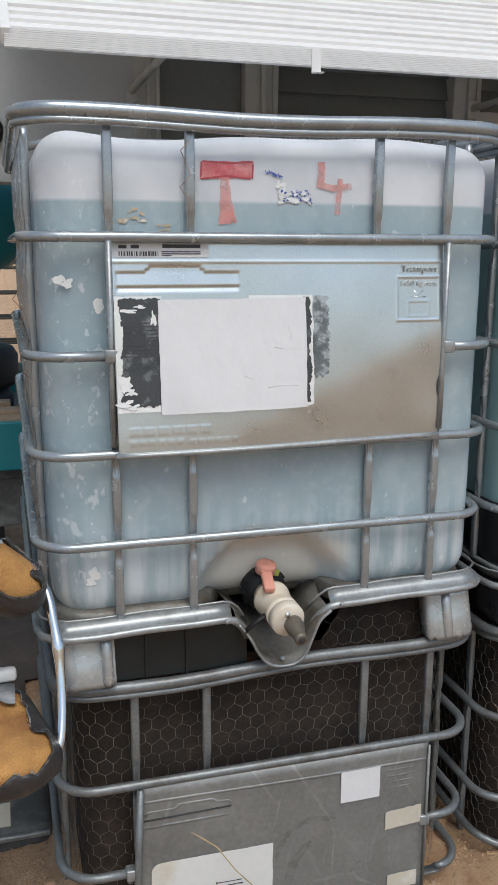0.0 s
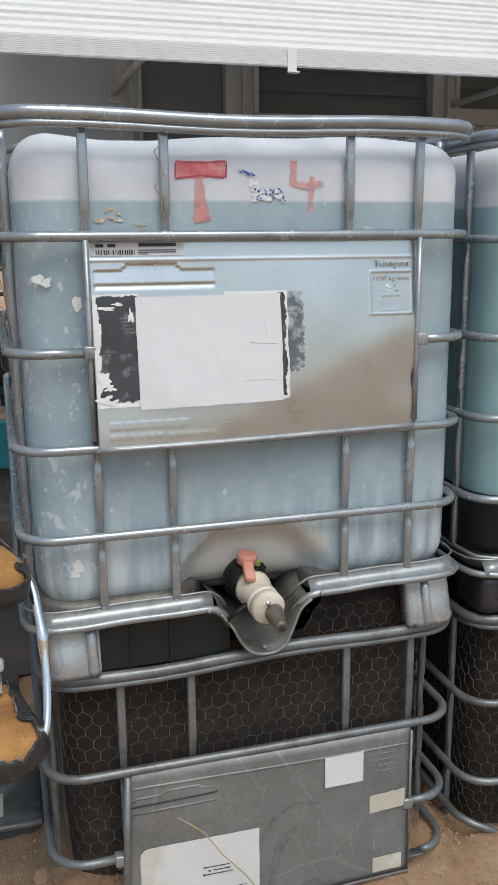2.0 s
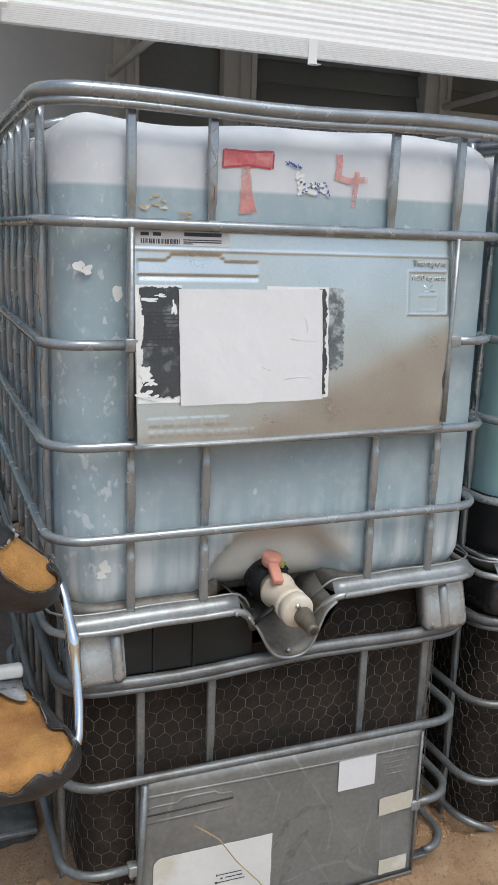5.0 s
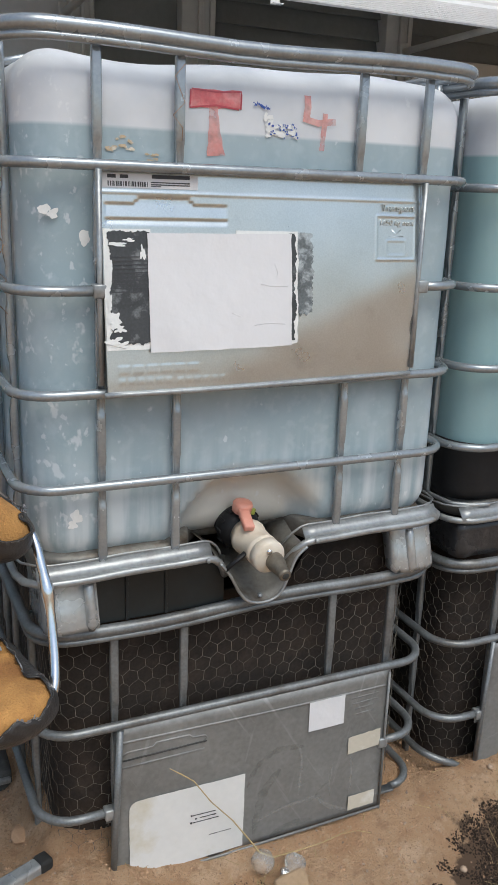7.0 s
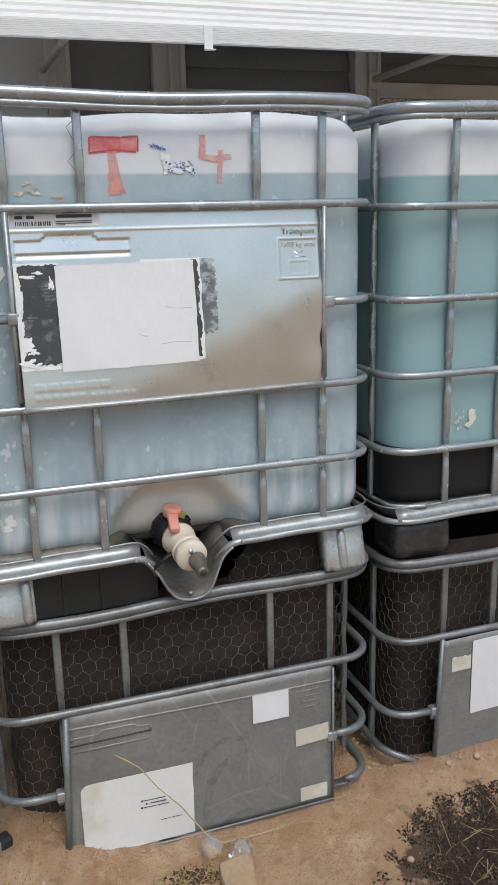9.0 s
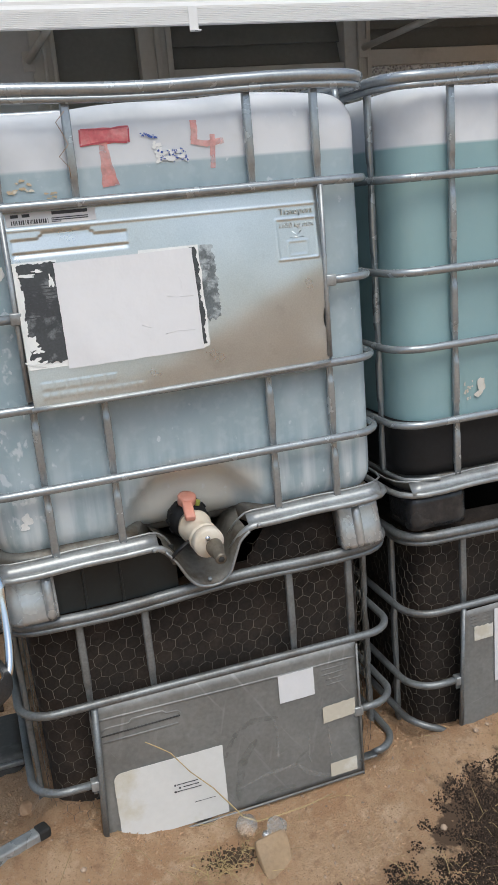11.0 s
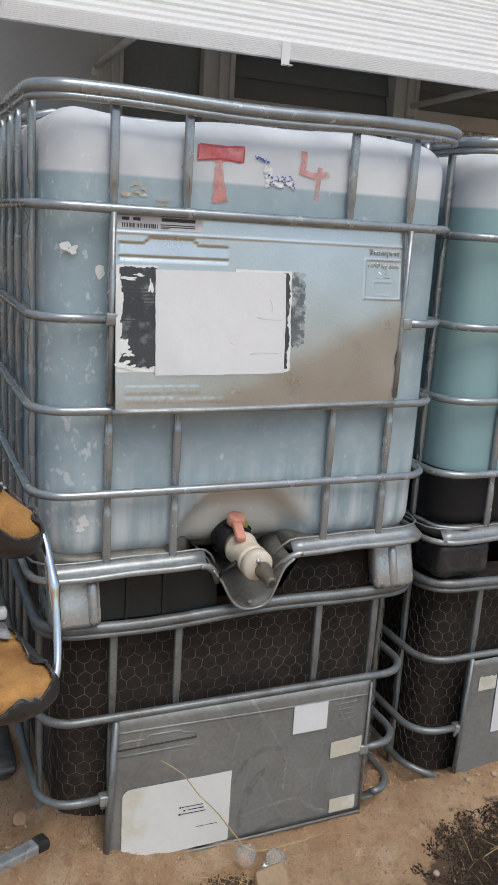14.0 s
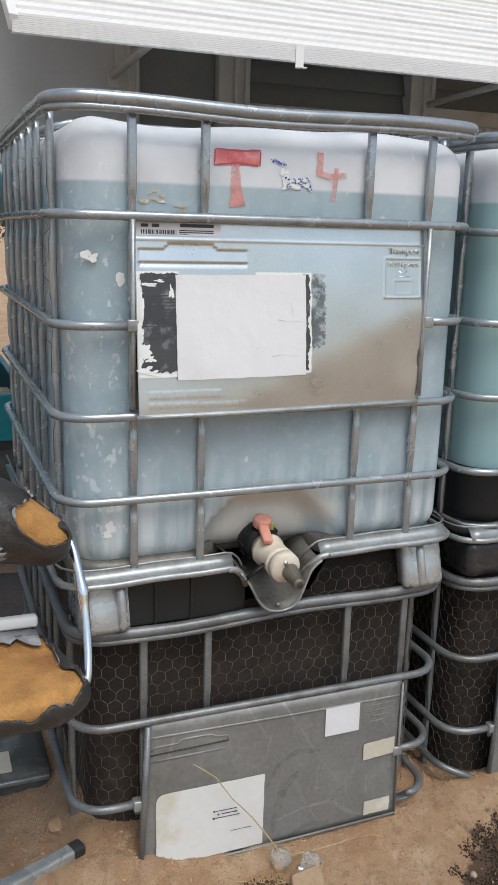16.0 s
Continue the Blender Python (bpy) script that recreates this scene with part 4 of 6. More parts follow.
# strip with printed bars
part("printed_strip", draped(bmesh.new(), 0.216, 0.405, 1.6065, 1.632, plate_y, 0.0025, 10, 2), "paper", plate, "narrow printed white strip")
rnd = random.Random(9)
x = 0.226
while x < 0.305:
    w = rnd.choice((0.0012, 0.0022, 0.0032))
    part("code_bar", draped(bmesh.new(), x, x + w, 1.609, 1.618, plate_y, 0.0034, 1, 1), "ink", plate)
    x += w + rnd.choice((0.0014, 0.0026))
for x0, x1, z0, z1 in ((0.226, 0.242, 1.6255, 1.632), (0.250, 0.266, 1.6255, 1.632), (0.312, 0.388, 1.6265, 1.6335), (0.310, 0.388, 1.6185, 1.6205), (0.310, 0.388, 1.6145, 1.6165), (0.310, 0.330, 1.6115, 1.613)):
    part("print_line", draped(bmesh.new(), x0, x1, z0 - 0.002, z1 - 0.002, plate_y, 0.0034, 4, 1), "ink", plate)
# old label under the white paper
part("old_label", draped(bmesh.new(), 0.2125, 0.306, 1.306, 1.532, plate_y, 0.0028, 10, 24, (0.0, 0.0, 0.0, 0.001), 0.0006, 3), "flake", plate, "remains of a white label")
part("label_print", draped(bmesh.new(), 0.223, 0.304, 1.318, 1.527, plate_y, 0.0040, 24, 70, (0.007, 0, 0.005, 0.004), 0.0005, 5), "label_black", plate, "scraped black print")
for sd, (x, z, w, h) in enumerate(((0.228, 1.362, 0.012, 0.015), (0.239, 1.347, 0.010, 0.006), (0.228, 1.323, 0.014, 0.008), (0.243, 1.316, 0.009, 0.005), (0.238, 1.504, 0.018, 0.003), (0.262, 1.512, 0.012, 0.003), (0.288, 1.488, 0.005, 0.014), (0.222, 1.46, 0.006, 0.02), (0.221, 1.40, 0.004, 0.015))):
    part("label_scrap", blob(bmesh.new(), x, z, w, h, plate_y, 0.0048 + sd * 0.0001, sd + 3, 0.55, 40), "flake", plate, smooth=False)
for i in range(10):
    part("print_line", draped(bmesh.new(), 0.228, 0.301, 1.415 + i * 0.0072, 1.4172 + i * 0.0072, plate_y, 0.0047, 12, 1, (0.004, 0, 0.0008, 0.0008), 0.0004, i + 30), "ink", plate)
part("label_edge", draped(bmesh.new(), 0.485, 0.622, 1.305, 1.532, plate_y, 0.0028, 8, 20, (0, 0.003, 0.002, 0.001), 0.0006, 6), "flake", plate)
part("label_print", draped(bmesh.new(), 0.600, 0.616, 1.312, 1.528, plate_y, 0.0042, 6, 80, (0, 0.006, 0, 0), 0.0005, 7), "label_black", plate)
part("label_residue", draped(bmesh.new(), 0.610, 0.657, 1.365, 1.530, plate_y, 0.0020, 10, 70, (0, 0.008, 0.006, 0.003), 0.0005, 8), "label_residue", plate, "grey glue stain of a label")
part("white_sheet", draped(bmesh.new(), 0.298, 0.606, 1.300, 1.525, plate_y, 0.0068, 22, 18, (0.0012, 0.0015, 0.0015, 0.001), 0.0006, 10, 0.002), "paper", plate, "plain white paper sheet glued over")

# wrinkles of the glued sheet
for pts in ([(0.535, 1.428), (0.556, 1.424), (0.596, 1.423)], [(0.520, 1.346), (0.552, 1.350), (0.590, 1.347)], [(0.470, 1.372), (0.490, 1.364)], [(0.566, 1.470), (0.573, 1.452), (0.571, 1.441)]):
    ridge(pts, 0.0005, lambda x, z: plate_y(x, z) - 0.0075, "paper", plate, "crease", high=0.3)

# tray, feet and scoop under the bottle
tray = part("tray", rounded_body(AX - 0.49, AX + 0.49, AY + 0.026, AY + DEEP - 0.008, 0.815, 0.870, 0.016, 0.03, lambda p: p + Vector((0, 0.13 * (1 - smooth01(0.10, 0.17, abs(p.x - 0.562))) * (1 - smooth01(AY, AY + 0.25, p.y)), 0.0)), 0.09), "dirty_tray", tank, "soiled galvanised pressed steel tray")


def tilt(x):
    return 0.022 * (x - AX)


def tray_edge(x0, x1, rise, r, out):
    pts = []
    n = 18
    for i in range(n + 1):
        x = x0 + (x1 - x0) * i / n
        pts.append((x, AY - out + 0.0012 * math.sin(25 * x), rise + tilt(x) + 0.001 * math.sin(31 * x)))
    return pts


def left_turn(p, side):
    """End a tray edge in a curl down into the scoop."""
    x, y, z = p[-1] if side > 0 else p[0]
    return [(x + side * d, y + e, z - f) for d, e, f in ((0.018, 0.0, 0.004), (0.034, 0.006, 0.018), (0.046, 0.016, 0.036), (0.056, 0.028, 0.058))]


def corner(p, side):
    x, y, z = p[0] if side < 0 else p[-1]
    return [(x + side * d, y + e, z) for d, e in ((0.03, 0.012), (0.052, 0.035), (0.062, 0.075), (0.064, 0.5), (0.064, 1.1))]


for rise, r, out in ((0.836, 0.0088, 0.004), (0.868, 0.0028, -0.020)):
    lp = tray_edge(0.10, 0.435, rise, r, out)
    part("tray_edge", sweep(bmesh.new(), corner(lp, -1)[::-1] + lp + left_turn(lp, 1), r, 8), "tray", tray)
    rp = tray_edge(0.695, 1.02, rise, r, out)
    part("tray_edge", sweep(bmesh.new(), left_turn(rp, -1)[::-1] + rp + corner(rp, 1), r, 8), "tray", tray)


def skirt(x0, x1):
    bm = bmesh.new()
    a = [bm.verts.new((x0 + (x1 - x0) * i / 12, AY - 0.004, 0.840 + tilt(x0 + (x1 - x0) * i / 12))) for i in range(13)]
    b = [bm.verts.new((v.co.x, AY + 0.021, v.co.z + 0.029)) for v in a]
    for i in range(12):
        bm.faces.new((a[i], a[i + 1], b[i + 1], b[i]))
    o = part("tray_band", bm, "tray", tray)
    s = o.modifiers.new("thick", "SOLIDIFY")
    s.thickness = 0.002


skirt(0.07, 0.45)
skirt(0.68, 1.05)
# scoop: a V of sheet running back under the tap
bm = bmesh.new()
lipc = [(v.x, v.y) for v in curved([(x, z, 0) for x, z in [(0.462, 0.824), (0.486, 0.792), (0.508, 0.750), (0.530, 0.724), (0.560, 0.714), (0.592, 0.717), (0.616, 0.735), (0.634, 0.775), (0.650, 0.812), (0.676, 0.834)]], 4)]
rows = []
for d, lift, wide in ((0.0, 0.0, 1.0), (0.03, 0.012, 0.98), (0.07, 0.034, 0.96), (0.12, 0.055, 1.05), (0.20, 0.07, 1.2)):
    rows.append([bm.verts.new((0.57 + (x - 0.57) * wide, AY - 0.020 + d, z + lift * (1 - (z - 0.714) / 0.16))) for x, z in lipc])
for a, b in zip(rows, rows[1:]):
    for i in range(len(lipc) - 1):
        bm.faces.new((a[i], a[i + 1], b[i + 1], b[i]))
scoop = part("scoop", bm, "dirty_tray", tank, "soiled steel spill scoop under the tap")
s = scoop.modifiers.new("thick", "SOLIDIFY")
s.thickness = 0.002
part("scoop_lip", sweep(bmesh.new(), [(x, AY - 0.021, z) for x, z in lipc], 0.0035, 6), "tray", scoop)
part("rivet", lathe(bmesh.new(), [(0.006, 0), (0.005, 0.003), (0.001, 0.004)], pose(0.566, AY - 0.010, 0.727, 40), 10), "tray", scoop)
for x, z in ((0.448, 0.833), (0.684, 0.842)):
    part("rivet", lathe(bmesh.new(), [(0.006, 0), (0.005, 0.004), (0.001, 0.005)], pose(x - 0.012 if x < 0.5 else x + 0.02, AY - 0.014, z, 90), 10), "tray", tray)


def foot(x0, x1, zt, zb):
    """A pressed corner foot with a fluted front and a round side hole."""
    bm = bmesh.new()
    left = x0 < AX
    a = arc(x0 + 0.03, AY + 0.03, 0.03, 180, 270) if left else arc(x1 - 0.03, AY + 0.03, 0.03, -90, 0)
    line_ = ([(x0, AY + 0.17)] + a + [(x1 - 0.018, AY), (x1 - 0.012, AY + 0.010), (x1, AY + 0.006), (x1 + 0.002, AY + 0.05)]) if left else \
        ([(x0 - 0.002, AY + 0.05), (x0, AY + 0.006), (x0 + 0.012, AY + 0.010), (x0 + 0.018, AY)] + a + [(x1, AY + 0.17)])
    rows = []
    for z, o in ((zt, 0.017), (zt - 0.012, 0.016), ((zt + zb) / 2, 0.002), (zb + 0.012, -0.012), (zb, -0.010)):
        rows.append([bm.verts.new((x, y + o, z + tilt(x))) for x, y in line_])
    for p, q in zip(rows, rows[1:]):
        for i in range(len(line_) - 1):
            bm.faces.new((p[i], p[i + 1], q[i + 1], q[i]))
    o = part("foot", bm, "foot", tank, "pressed steel corner foot")
    md = o.modifiers.new("thick", "SOLIDIFY")
    md.thickness = 0.003
    rx = x1 - 0.016 if left else x0 + 0.040
    part("pressed_rib", sweep(bmesh.new(), [(rx, AY + 0.016, zt - 0.004 + tilt(rx)), (rx, AY + 0.010, zt - 0.02 + tilt(rx)), (rx, AY - 0.010, zb + 0.014 + tilt(rx)), (rx, AY - 0.006, zb + 0.001 + tilt(rx))], [0.010, 0.012, 0.013, 0.010], 12, flat=1.0), "foot", o)
    hx = x0 - 0.001 if left else x1 + 0.001
    part("foot_hole", lathe(bmesh.new(), [(0.011, 0), (0.011, 0.002)], pose(hx, AY + 0.07, (zt + zb) / 2, 0, -90 if left else 90), 12), "dark", o)
    return o


foot(0.083, 0.193, 0.828, 0.722)
foot(0.938, 1.05, 0.822, 0.712)
for x0, x1 in ((0.07, 0.19), (0.94, 1.05)):
    part("foot", box(bmesh.new(), x0, x1, AY + DEEP - 0.15, AY + DEEP - 0.02, 0.727, 0.82, 0.01), "tray", tank)
part("underside", box(bmesh.new(), AX - 0.42, AX + 0.42, AY + 0.22, AY + DEEP - 0.03, 0.795, 0.8145, 0.004), "black", tank, "black underside of the tray")

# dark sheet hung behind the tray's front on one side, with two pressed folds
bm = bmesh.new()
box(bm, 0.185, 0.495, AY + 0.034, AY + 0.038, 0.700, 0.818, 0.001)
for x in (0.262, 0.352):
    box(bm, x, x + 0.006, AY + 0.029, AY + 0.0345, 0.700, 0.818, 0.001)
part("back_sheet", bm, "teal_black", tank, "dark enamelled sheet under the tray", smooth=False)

# tap
tap = empty("drain_tap", "cream plastic drain tap with a salmon lever and brass nozzle", "tap")
tap_m = look((0.547, 1.796, 0.862), (0.561, 1.640, 0.841)) @ pose(0, 0, 0, 180)


def turned(prof, seg=24):
    return lathe(bmesh.new(), prof, tap_m, seg)


flange = part("flange", turned([(0.042, -0.03), (0.048, -0.006), (0.050, 0.0), (0.050, 0.022), (0.046, 0.027), (0.042, 0.040)]), "black", tap, "black screw collar")
for k in range(12):
    a = radians(30 * k)
    part("rib", box(bmesh.new(), -0.004, 0.004, -0.003, 0.003, 0.0, 0.021, 0.001, tap_m @ pose(0.0512 * math.cos(a), 0.0512 * math.sin(a), 0, 0, 0, 30 * k + 90)), "black", flange)
part("body", turned([(0.034, 0.03), (0.036, 0.055), (0.0425, 0.058), (0.0425, 0.068), (0.038, 0.072), (0.037, 0.118), (0.0385, 0.121), (0.0385, 0.132)]), "cream", tap, "stained cream valve body")
part("cap", turned([(0.0350, 0.1325), (0.0352, 0.1350), (0.0385, 0.1362), (0.0385, 0.156), (0.036, 0.161), (0.010, 0.162)]), "cap", tap, "white plastic end cap")
noz = look((0.571, 1.650, 0.836), (0.570, 1.574, 0.821)) @ pose(0, 0, 0, 180)
nozzle = part("nozzle", lathe(bmesh.new(), [(0.016, 0), (0.021, 0.012), (0.0205, 0.030), (0.016, 0.046), (0.0135, 0.060), (0.0140, 0.064), (0.0140, 0.072), (0.010, 0.074)], noz, 18), "nozzle", tap, "dirty brass hose nozzle")
part("mouth", lathe(bmesh.new(), [(0.008, 0.0742), (0.007, 0.0750)], noz, 12), "dark", nozzle)
lever = bmesh.new()
lathe(lever, [(0.018, -0.016), (0.0225, -0.012), (0.0235, 0.006), (0.021, 0.011), (0.010, 0.0125)], pose(0.545, 1.757, 0.921, 10, 6, 0), 20)
box(lever, -0.0125, 0.0125, -0.060, 0.004, -0.0085, 0.0075, 0.004, pose(0.541, 1.745, 0.917, 25, 4, -5))
part("lever", lever, "salmon", tap, "faded salmon lever")
part("tie", sweep(bmesh.new(), [(0.552, 1.70, 0.86), (0.528, 1.685, 0.842), (0.508, 1.675, 0.836), (0.492, 1.675, 0.826), (0.475, 1.682, 0.806)], 0.0035, 6, flat=2), "black", tap, "black rubber tie")
part("screw", lathe(bmesh.new(), [(0.0065, 0), (0.0065, 0.010), (0.002, 0.012)], look((0.556, 1.640, 0.858), (0.556, 1.5, 0.858)) @ pose(0, 0, 0, 180), 8), "chrome", tap)
part("tag", box(bmesh.new(), -0.007, 0.007, -0.003, 0.003, -0.008, 0.008, 0.002, pose(0.570, 1.756, 0.906, 0, 20, 10)), "lime", tap, "small yellow-green tag")


# ---------------------------------------------------------------- lower cages


def hex_wire(x0, x1, y0, y1, z0, z1, r, size=0.0205, seed=1, wob=0.0026, notch=None):
    """Twisted hexagon wire netting laid along front and sides; one joined mesh."""
    rnd = random.Random(seed)
    path = [(x0, y1)] + arc(x0 + r, y0 + r, r, 180, 270, 8) + arc(x1 - r, y0 + r, r, -90, 0, 8) + [(x1, y1)]
    cum = [0.0]
    for a, b in zip(path, path[1:]):
        cum.append(cum[-1] + math.dist(a, b))

    def at(u, z):
        u = max(0, min(cum[-1] - 1e-6, u))
        i = max(k for k in range(len(cum)) if cum[k] <= u)
        f = (u - cum[i]) / (cum[i + 1] - cum[i])
        a, b = path[i], path[i + 1]
        bx = 0.004 * noise.noise(Vector((u * 6, z * 6, seed)))
        return (a[0] + (b[0] - a[0]) * f, a[1] + (b[1] - a[1]) * f + bx, z)
    w = size * math.sqrt(3)
    nodes = {}
    edges = set()
    nr, nc = int((z1 - z0) / (1.5 * size)), int(cum[-1] / w)

    def node(u, z):
        key = (round(u / (w / 2)), round(z / (size / 2)))
        if key not in nodes:
            nodes[key] = at(u + rnd.uniform(-wob, wob), z0 + z + rnd.uniform(-wob, wob))
        return key
    for j in range(nr):
        for i in range(nc):
            cu, cz = (i + 0.5 * (j % 2)) * w + w / 2, j * 1.5 * size + size
            ring = [node(cu + size * math.sin(radians(60 * k)), cz + size * math.cos(radians(60 * k))) for k in range(6)]
            for k in range(6):
                edges.add(tuple(sorted((ring[k], ring[(k + 1) % 6]))))
    verts, faces = [], []
    for a, b in sorted(edges):
        pa, pb = Vector(nodes[a]), Vector(nodes[b])
        if notch and max(pa.z, pb.z) > 0.70 and notch[0] < pa.x < notch[1]:
            continue
        t = (pb - pa).normalized()
        thick = 0.0008 if a[0] == b[0] else 0.00045
        s = t.cross(Vector((0.31, 0.9, 0.3))).normalized() * thick
        q = t.cross(s).normalized() * thick
        base = len(verts)
        for p in (pa, pb):
            for o in (s, -0.5 * s + 0.87 * q, -0.5 * s - 0.87 * q):
                verts.append(p + o)
        faces += [(base, base + 1, base + 4, base + 3), (base + 1, base + 2, base + 5, base + 4), (base + 2, base, base + 3, base + 5)]
    me = bpy.data.meshes.new("netting")
    me.from_pydata(verts, [], faces)
    me.materials.append(M["wire"])
    return me


def lower_cage(name, cx, fy, ztop, rails, ends, zb, posts, label, half=HALF):
    c = empty(name, label, "cage", "lower cages")
    gap = ends
    cage(c, cx, fy, ztop, rails, zb, posts, "galv_dull", gap=gap, gapped=rails[1:], cut=(rails[0] - 0.35, rails[0]), toprad=0.0130, half=half,
         sag=lambda x, y: 0.024 * (x - cx) + 0.005 * math.sin(11 * x + 1) + 0.004 * math.sin(5 * y))
    return c


LC, LH = 0.5645, 0.5045
low = lower_cage("wire_lined_cage", LC, AY, 0.706, (0.459, 0.238), (0.217, 0.942), 0.02, (-0.3325, -0.1705, 0.2125, 0.3815),
                 "rusty galvanised tank cage lined with chicken wire, standing in the soil", LH)
for x, z in ((0.200, 0.238), (0.928, 0.238)):
    part("clip", box(bmesh.new(), x, x + 0.026, AY - 0.014, AY + 0.012, z - 0.0135, z + 0.0135, 0.003), "tray", low, "pinched tube end")
    part("clip_tab", box(bmesh.new(), x + 0.004, x + 0.018, AY - 0.003, AY + 0.002, z - 0.028, z - 0.014, 0.002), "galv", low)


def netting(x0, x1, y0, y1, z0, z1, seed, notch=None):
    o = new("chicken_wire", hex_wire(x0, x1, y0, y1, z0, z1, 0.075, seed=seed, notch=notch))
    tagged(o, "rusty hexagonal chicken wire lining a cage", "wire netting", "netting", "stuff")


netting(0.104, 1.036, AY + 0.052, AY + DEEP - 0.1, 0.03, 0.796, 3, (0.43, 0.68))


def lining(x0, x1, y0, ztop, notch=None):
    """Dark sheets added inside a cage on three sides and across the back, in place of its shade."""
    t = empty("shade_cloth", "dark sheets added for the shade inside the wire cage", "shade cloth", "linings")
    y1, r = y0 + 0.77, 0.075
    path = [(x0, y1)] + arc(x0 + r, y0 + r, r, 180, 270, 8)
    path += [(x0 + r + (x1 - x0 - 2 * r) * i / 12, y0) for i in range(1, 12)] + arc(x1 - r, y0 + r, r, -90, 0, 8) + [(x1, y1)]
    bm = bmesh.new()
    rows = []
    for k in range(13):
        z = -0.1 + (ztop + 0.006) * k / 12
        rows.append([bm.verts.new((x + 0.006 * noise.noise(Vector((x * 7, z * 7, 1))), y + 0.012 * noise.noise(Vector((x * 6, y * 3, z * 6))), min(z, 0.705) if notch and notch[0] < x < notch[1] else z)) for x, y in path])
    for p, q in zip(rows, rows[1:]):
        for i in range(len(path) - 1):
            bm.faces.new((p[i], p[i + 1], q[i + 1], q[i]))
    o = part("cloth_panel", bm, "inner_shade", t)
    md = o.modifiers.new("thick", "SOLIDIFY")
    md.thickness = 0.003
    part("back_panel", box(bmesh.new(), x0, x1, y1 - 0.3, y1 - 0.294, -0.1, ztop - 0.1), "inner_shade", t, smooth=False)


lining(0.118, 1.024, AY + 0.085, 0.905, (0.42, 0.71))


part("rail", sweep(bmesh.new(), [(0.935, AY + 0.002, 0.078), (0.99, AY, 0.081)] + [(x, y, 0.085) for x, y in arc(LC + LH - RC, AY + RC, RC, -90, 0)] + [(LC + LH, AY + 0.6, 0.085), (LC + LH, AY + 1.1, 0.08)], 0.0105, 10), "galv_dull", low)


def lower_plate_y(x, z):
    return AY - 0.008 + 0.004 * math.sin(7 * x) * math.sin(6 * z)


def sheet_plate(parent, x0, x1, z0, z1, yf, skew_l, drop):
    bm = bmesh.new()
    nx, nz = 30, 20
    g = []
    for k in range(nz + 1):
        row = []
        for i in range(nx + 1):
            u, w = i / nx, k / nz
            x = x0 + (x1 - x0) * u + skew_l * (1 - w) * (1 - u)
            z = z0 + (z1 - z0) * w + drop * u * (1 - w)
            row.append(bm.verts.new((x, yf(x, z), z)))
        g.append(row)
    for k in range(nz):
        for i in range(nx):
            bm.faces.new((g[k][i], g[k][i + 1], g[k + 1][i + 1], g[k + 1][i]))
    o = part("name_plate", bm, "plate_dull", parent, "dull stained zinc sheet plate")
    md = o.modifiers.new("thick", "SOLIDIFY")
    md.thickness, md.offset = 0.002, -1
    return o


lp = sheet_plate(low, 0.234, 0.942, 0.030, 0.452, lower_plate_y, -0.020, 0.010)
R2 = lambda pts, r=0.002, closed=False: ridge(pts, r, lower_plate_y, "plate_dull", lp, closed=closed, high=0.8)
R2(line(0.240, 0.415, 0.938, 0.408, 30), 0.0025)
R2([(0.245, 0.380), (0.255, 0.388), (0.315, 0.388), (0.322, 0.3975), (0.402, 0.3975), (0.410, 0.389), (0.440, 0.388), (0.446, 0.381), (0.440, 0.373)], 0.002)
bm = sweep(bmesh.new(), [(0.243, lower_plate_y(0.243, 0.37) - 0.0005, 0.368), (0.345, lower_plate_y(0.345, 0.37) - 0.0005, 0.370), (0.445, lower_plate_y(0.445, 0.37) - 0.0005, 0.373)], 0.0022, 6)
part("slot", bm, "dark", lp, "dark grip slot")
R2([(0.243, 0.349), (0.44, 0.352)], 0.002)
for i in range(4):
    R2([(0.838 + 0.012 * (i > 1), 0.392 - i * 0.016), (0.918 - 0.012 * (i > 1), 0.394 - i * 0.016)], 0.0014)
part("edge_strip", sweep(bmesh.new(), [(0.215, AY - 0.013, 0.030), (0.236, AY - 0.011, 0.452)], 0.008, 8), "galv_dull", low)
part("edge_strip", sweep(bmesh.new(), [(0.945, AY - 0.010, 0.035), (0.944, AY - 0.010, 0.445)], 0.0035, 8), "plate_dull", low)
part("edge_strip", sweep(bmesh.new(), [(0.23, AY - 0.016, 0.040), (0.55, AY - 0.017, 0.041), (0.943, AY - 0.016, 0.046)], 0.0035, 6), "plate_dull", low)
part("sticker", draped(bmesh.new(), 0.713, 0.814, 0.331, 0.412, lower_plate_y, 0.004, 6, 6, (0.0005,) * 4, 0.0006, 1), "paper", lp, "blank white square sticker")
part("sticker", draped(bmesh.new(), 0.833, 0.930, 0.233, 0.283, lower_plate_y, 0.004, 16, 6, (0.001, 0.001, 0.001, 0.003), 0.0006, 2, 0.004), "paper_old", lp, "torn cream sticker")
part("sticker", draped(bmesh.new(), 0.846, 0.926, 0.058, 0.101, lower_plate_y, 0.004, 16, 6, (0.001, 0.001, 0.002, 0.001), 0.0006, 3, 0.0), "paper_old", lp, "yellowed sticker")
big = part("sticker", draped(bmesh.new(), 0.257, 0.545, 0.045, 0.254, lower_plate_y, 0.004, 40, 30, (0.001, 0.001, 0.001, 0.0008), 0.0006, 4, 0.003, 0.022), "paper_soiled", lp, "large soiled white label")
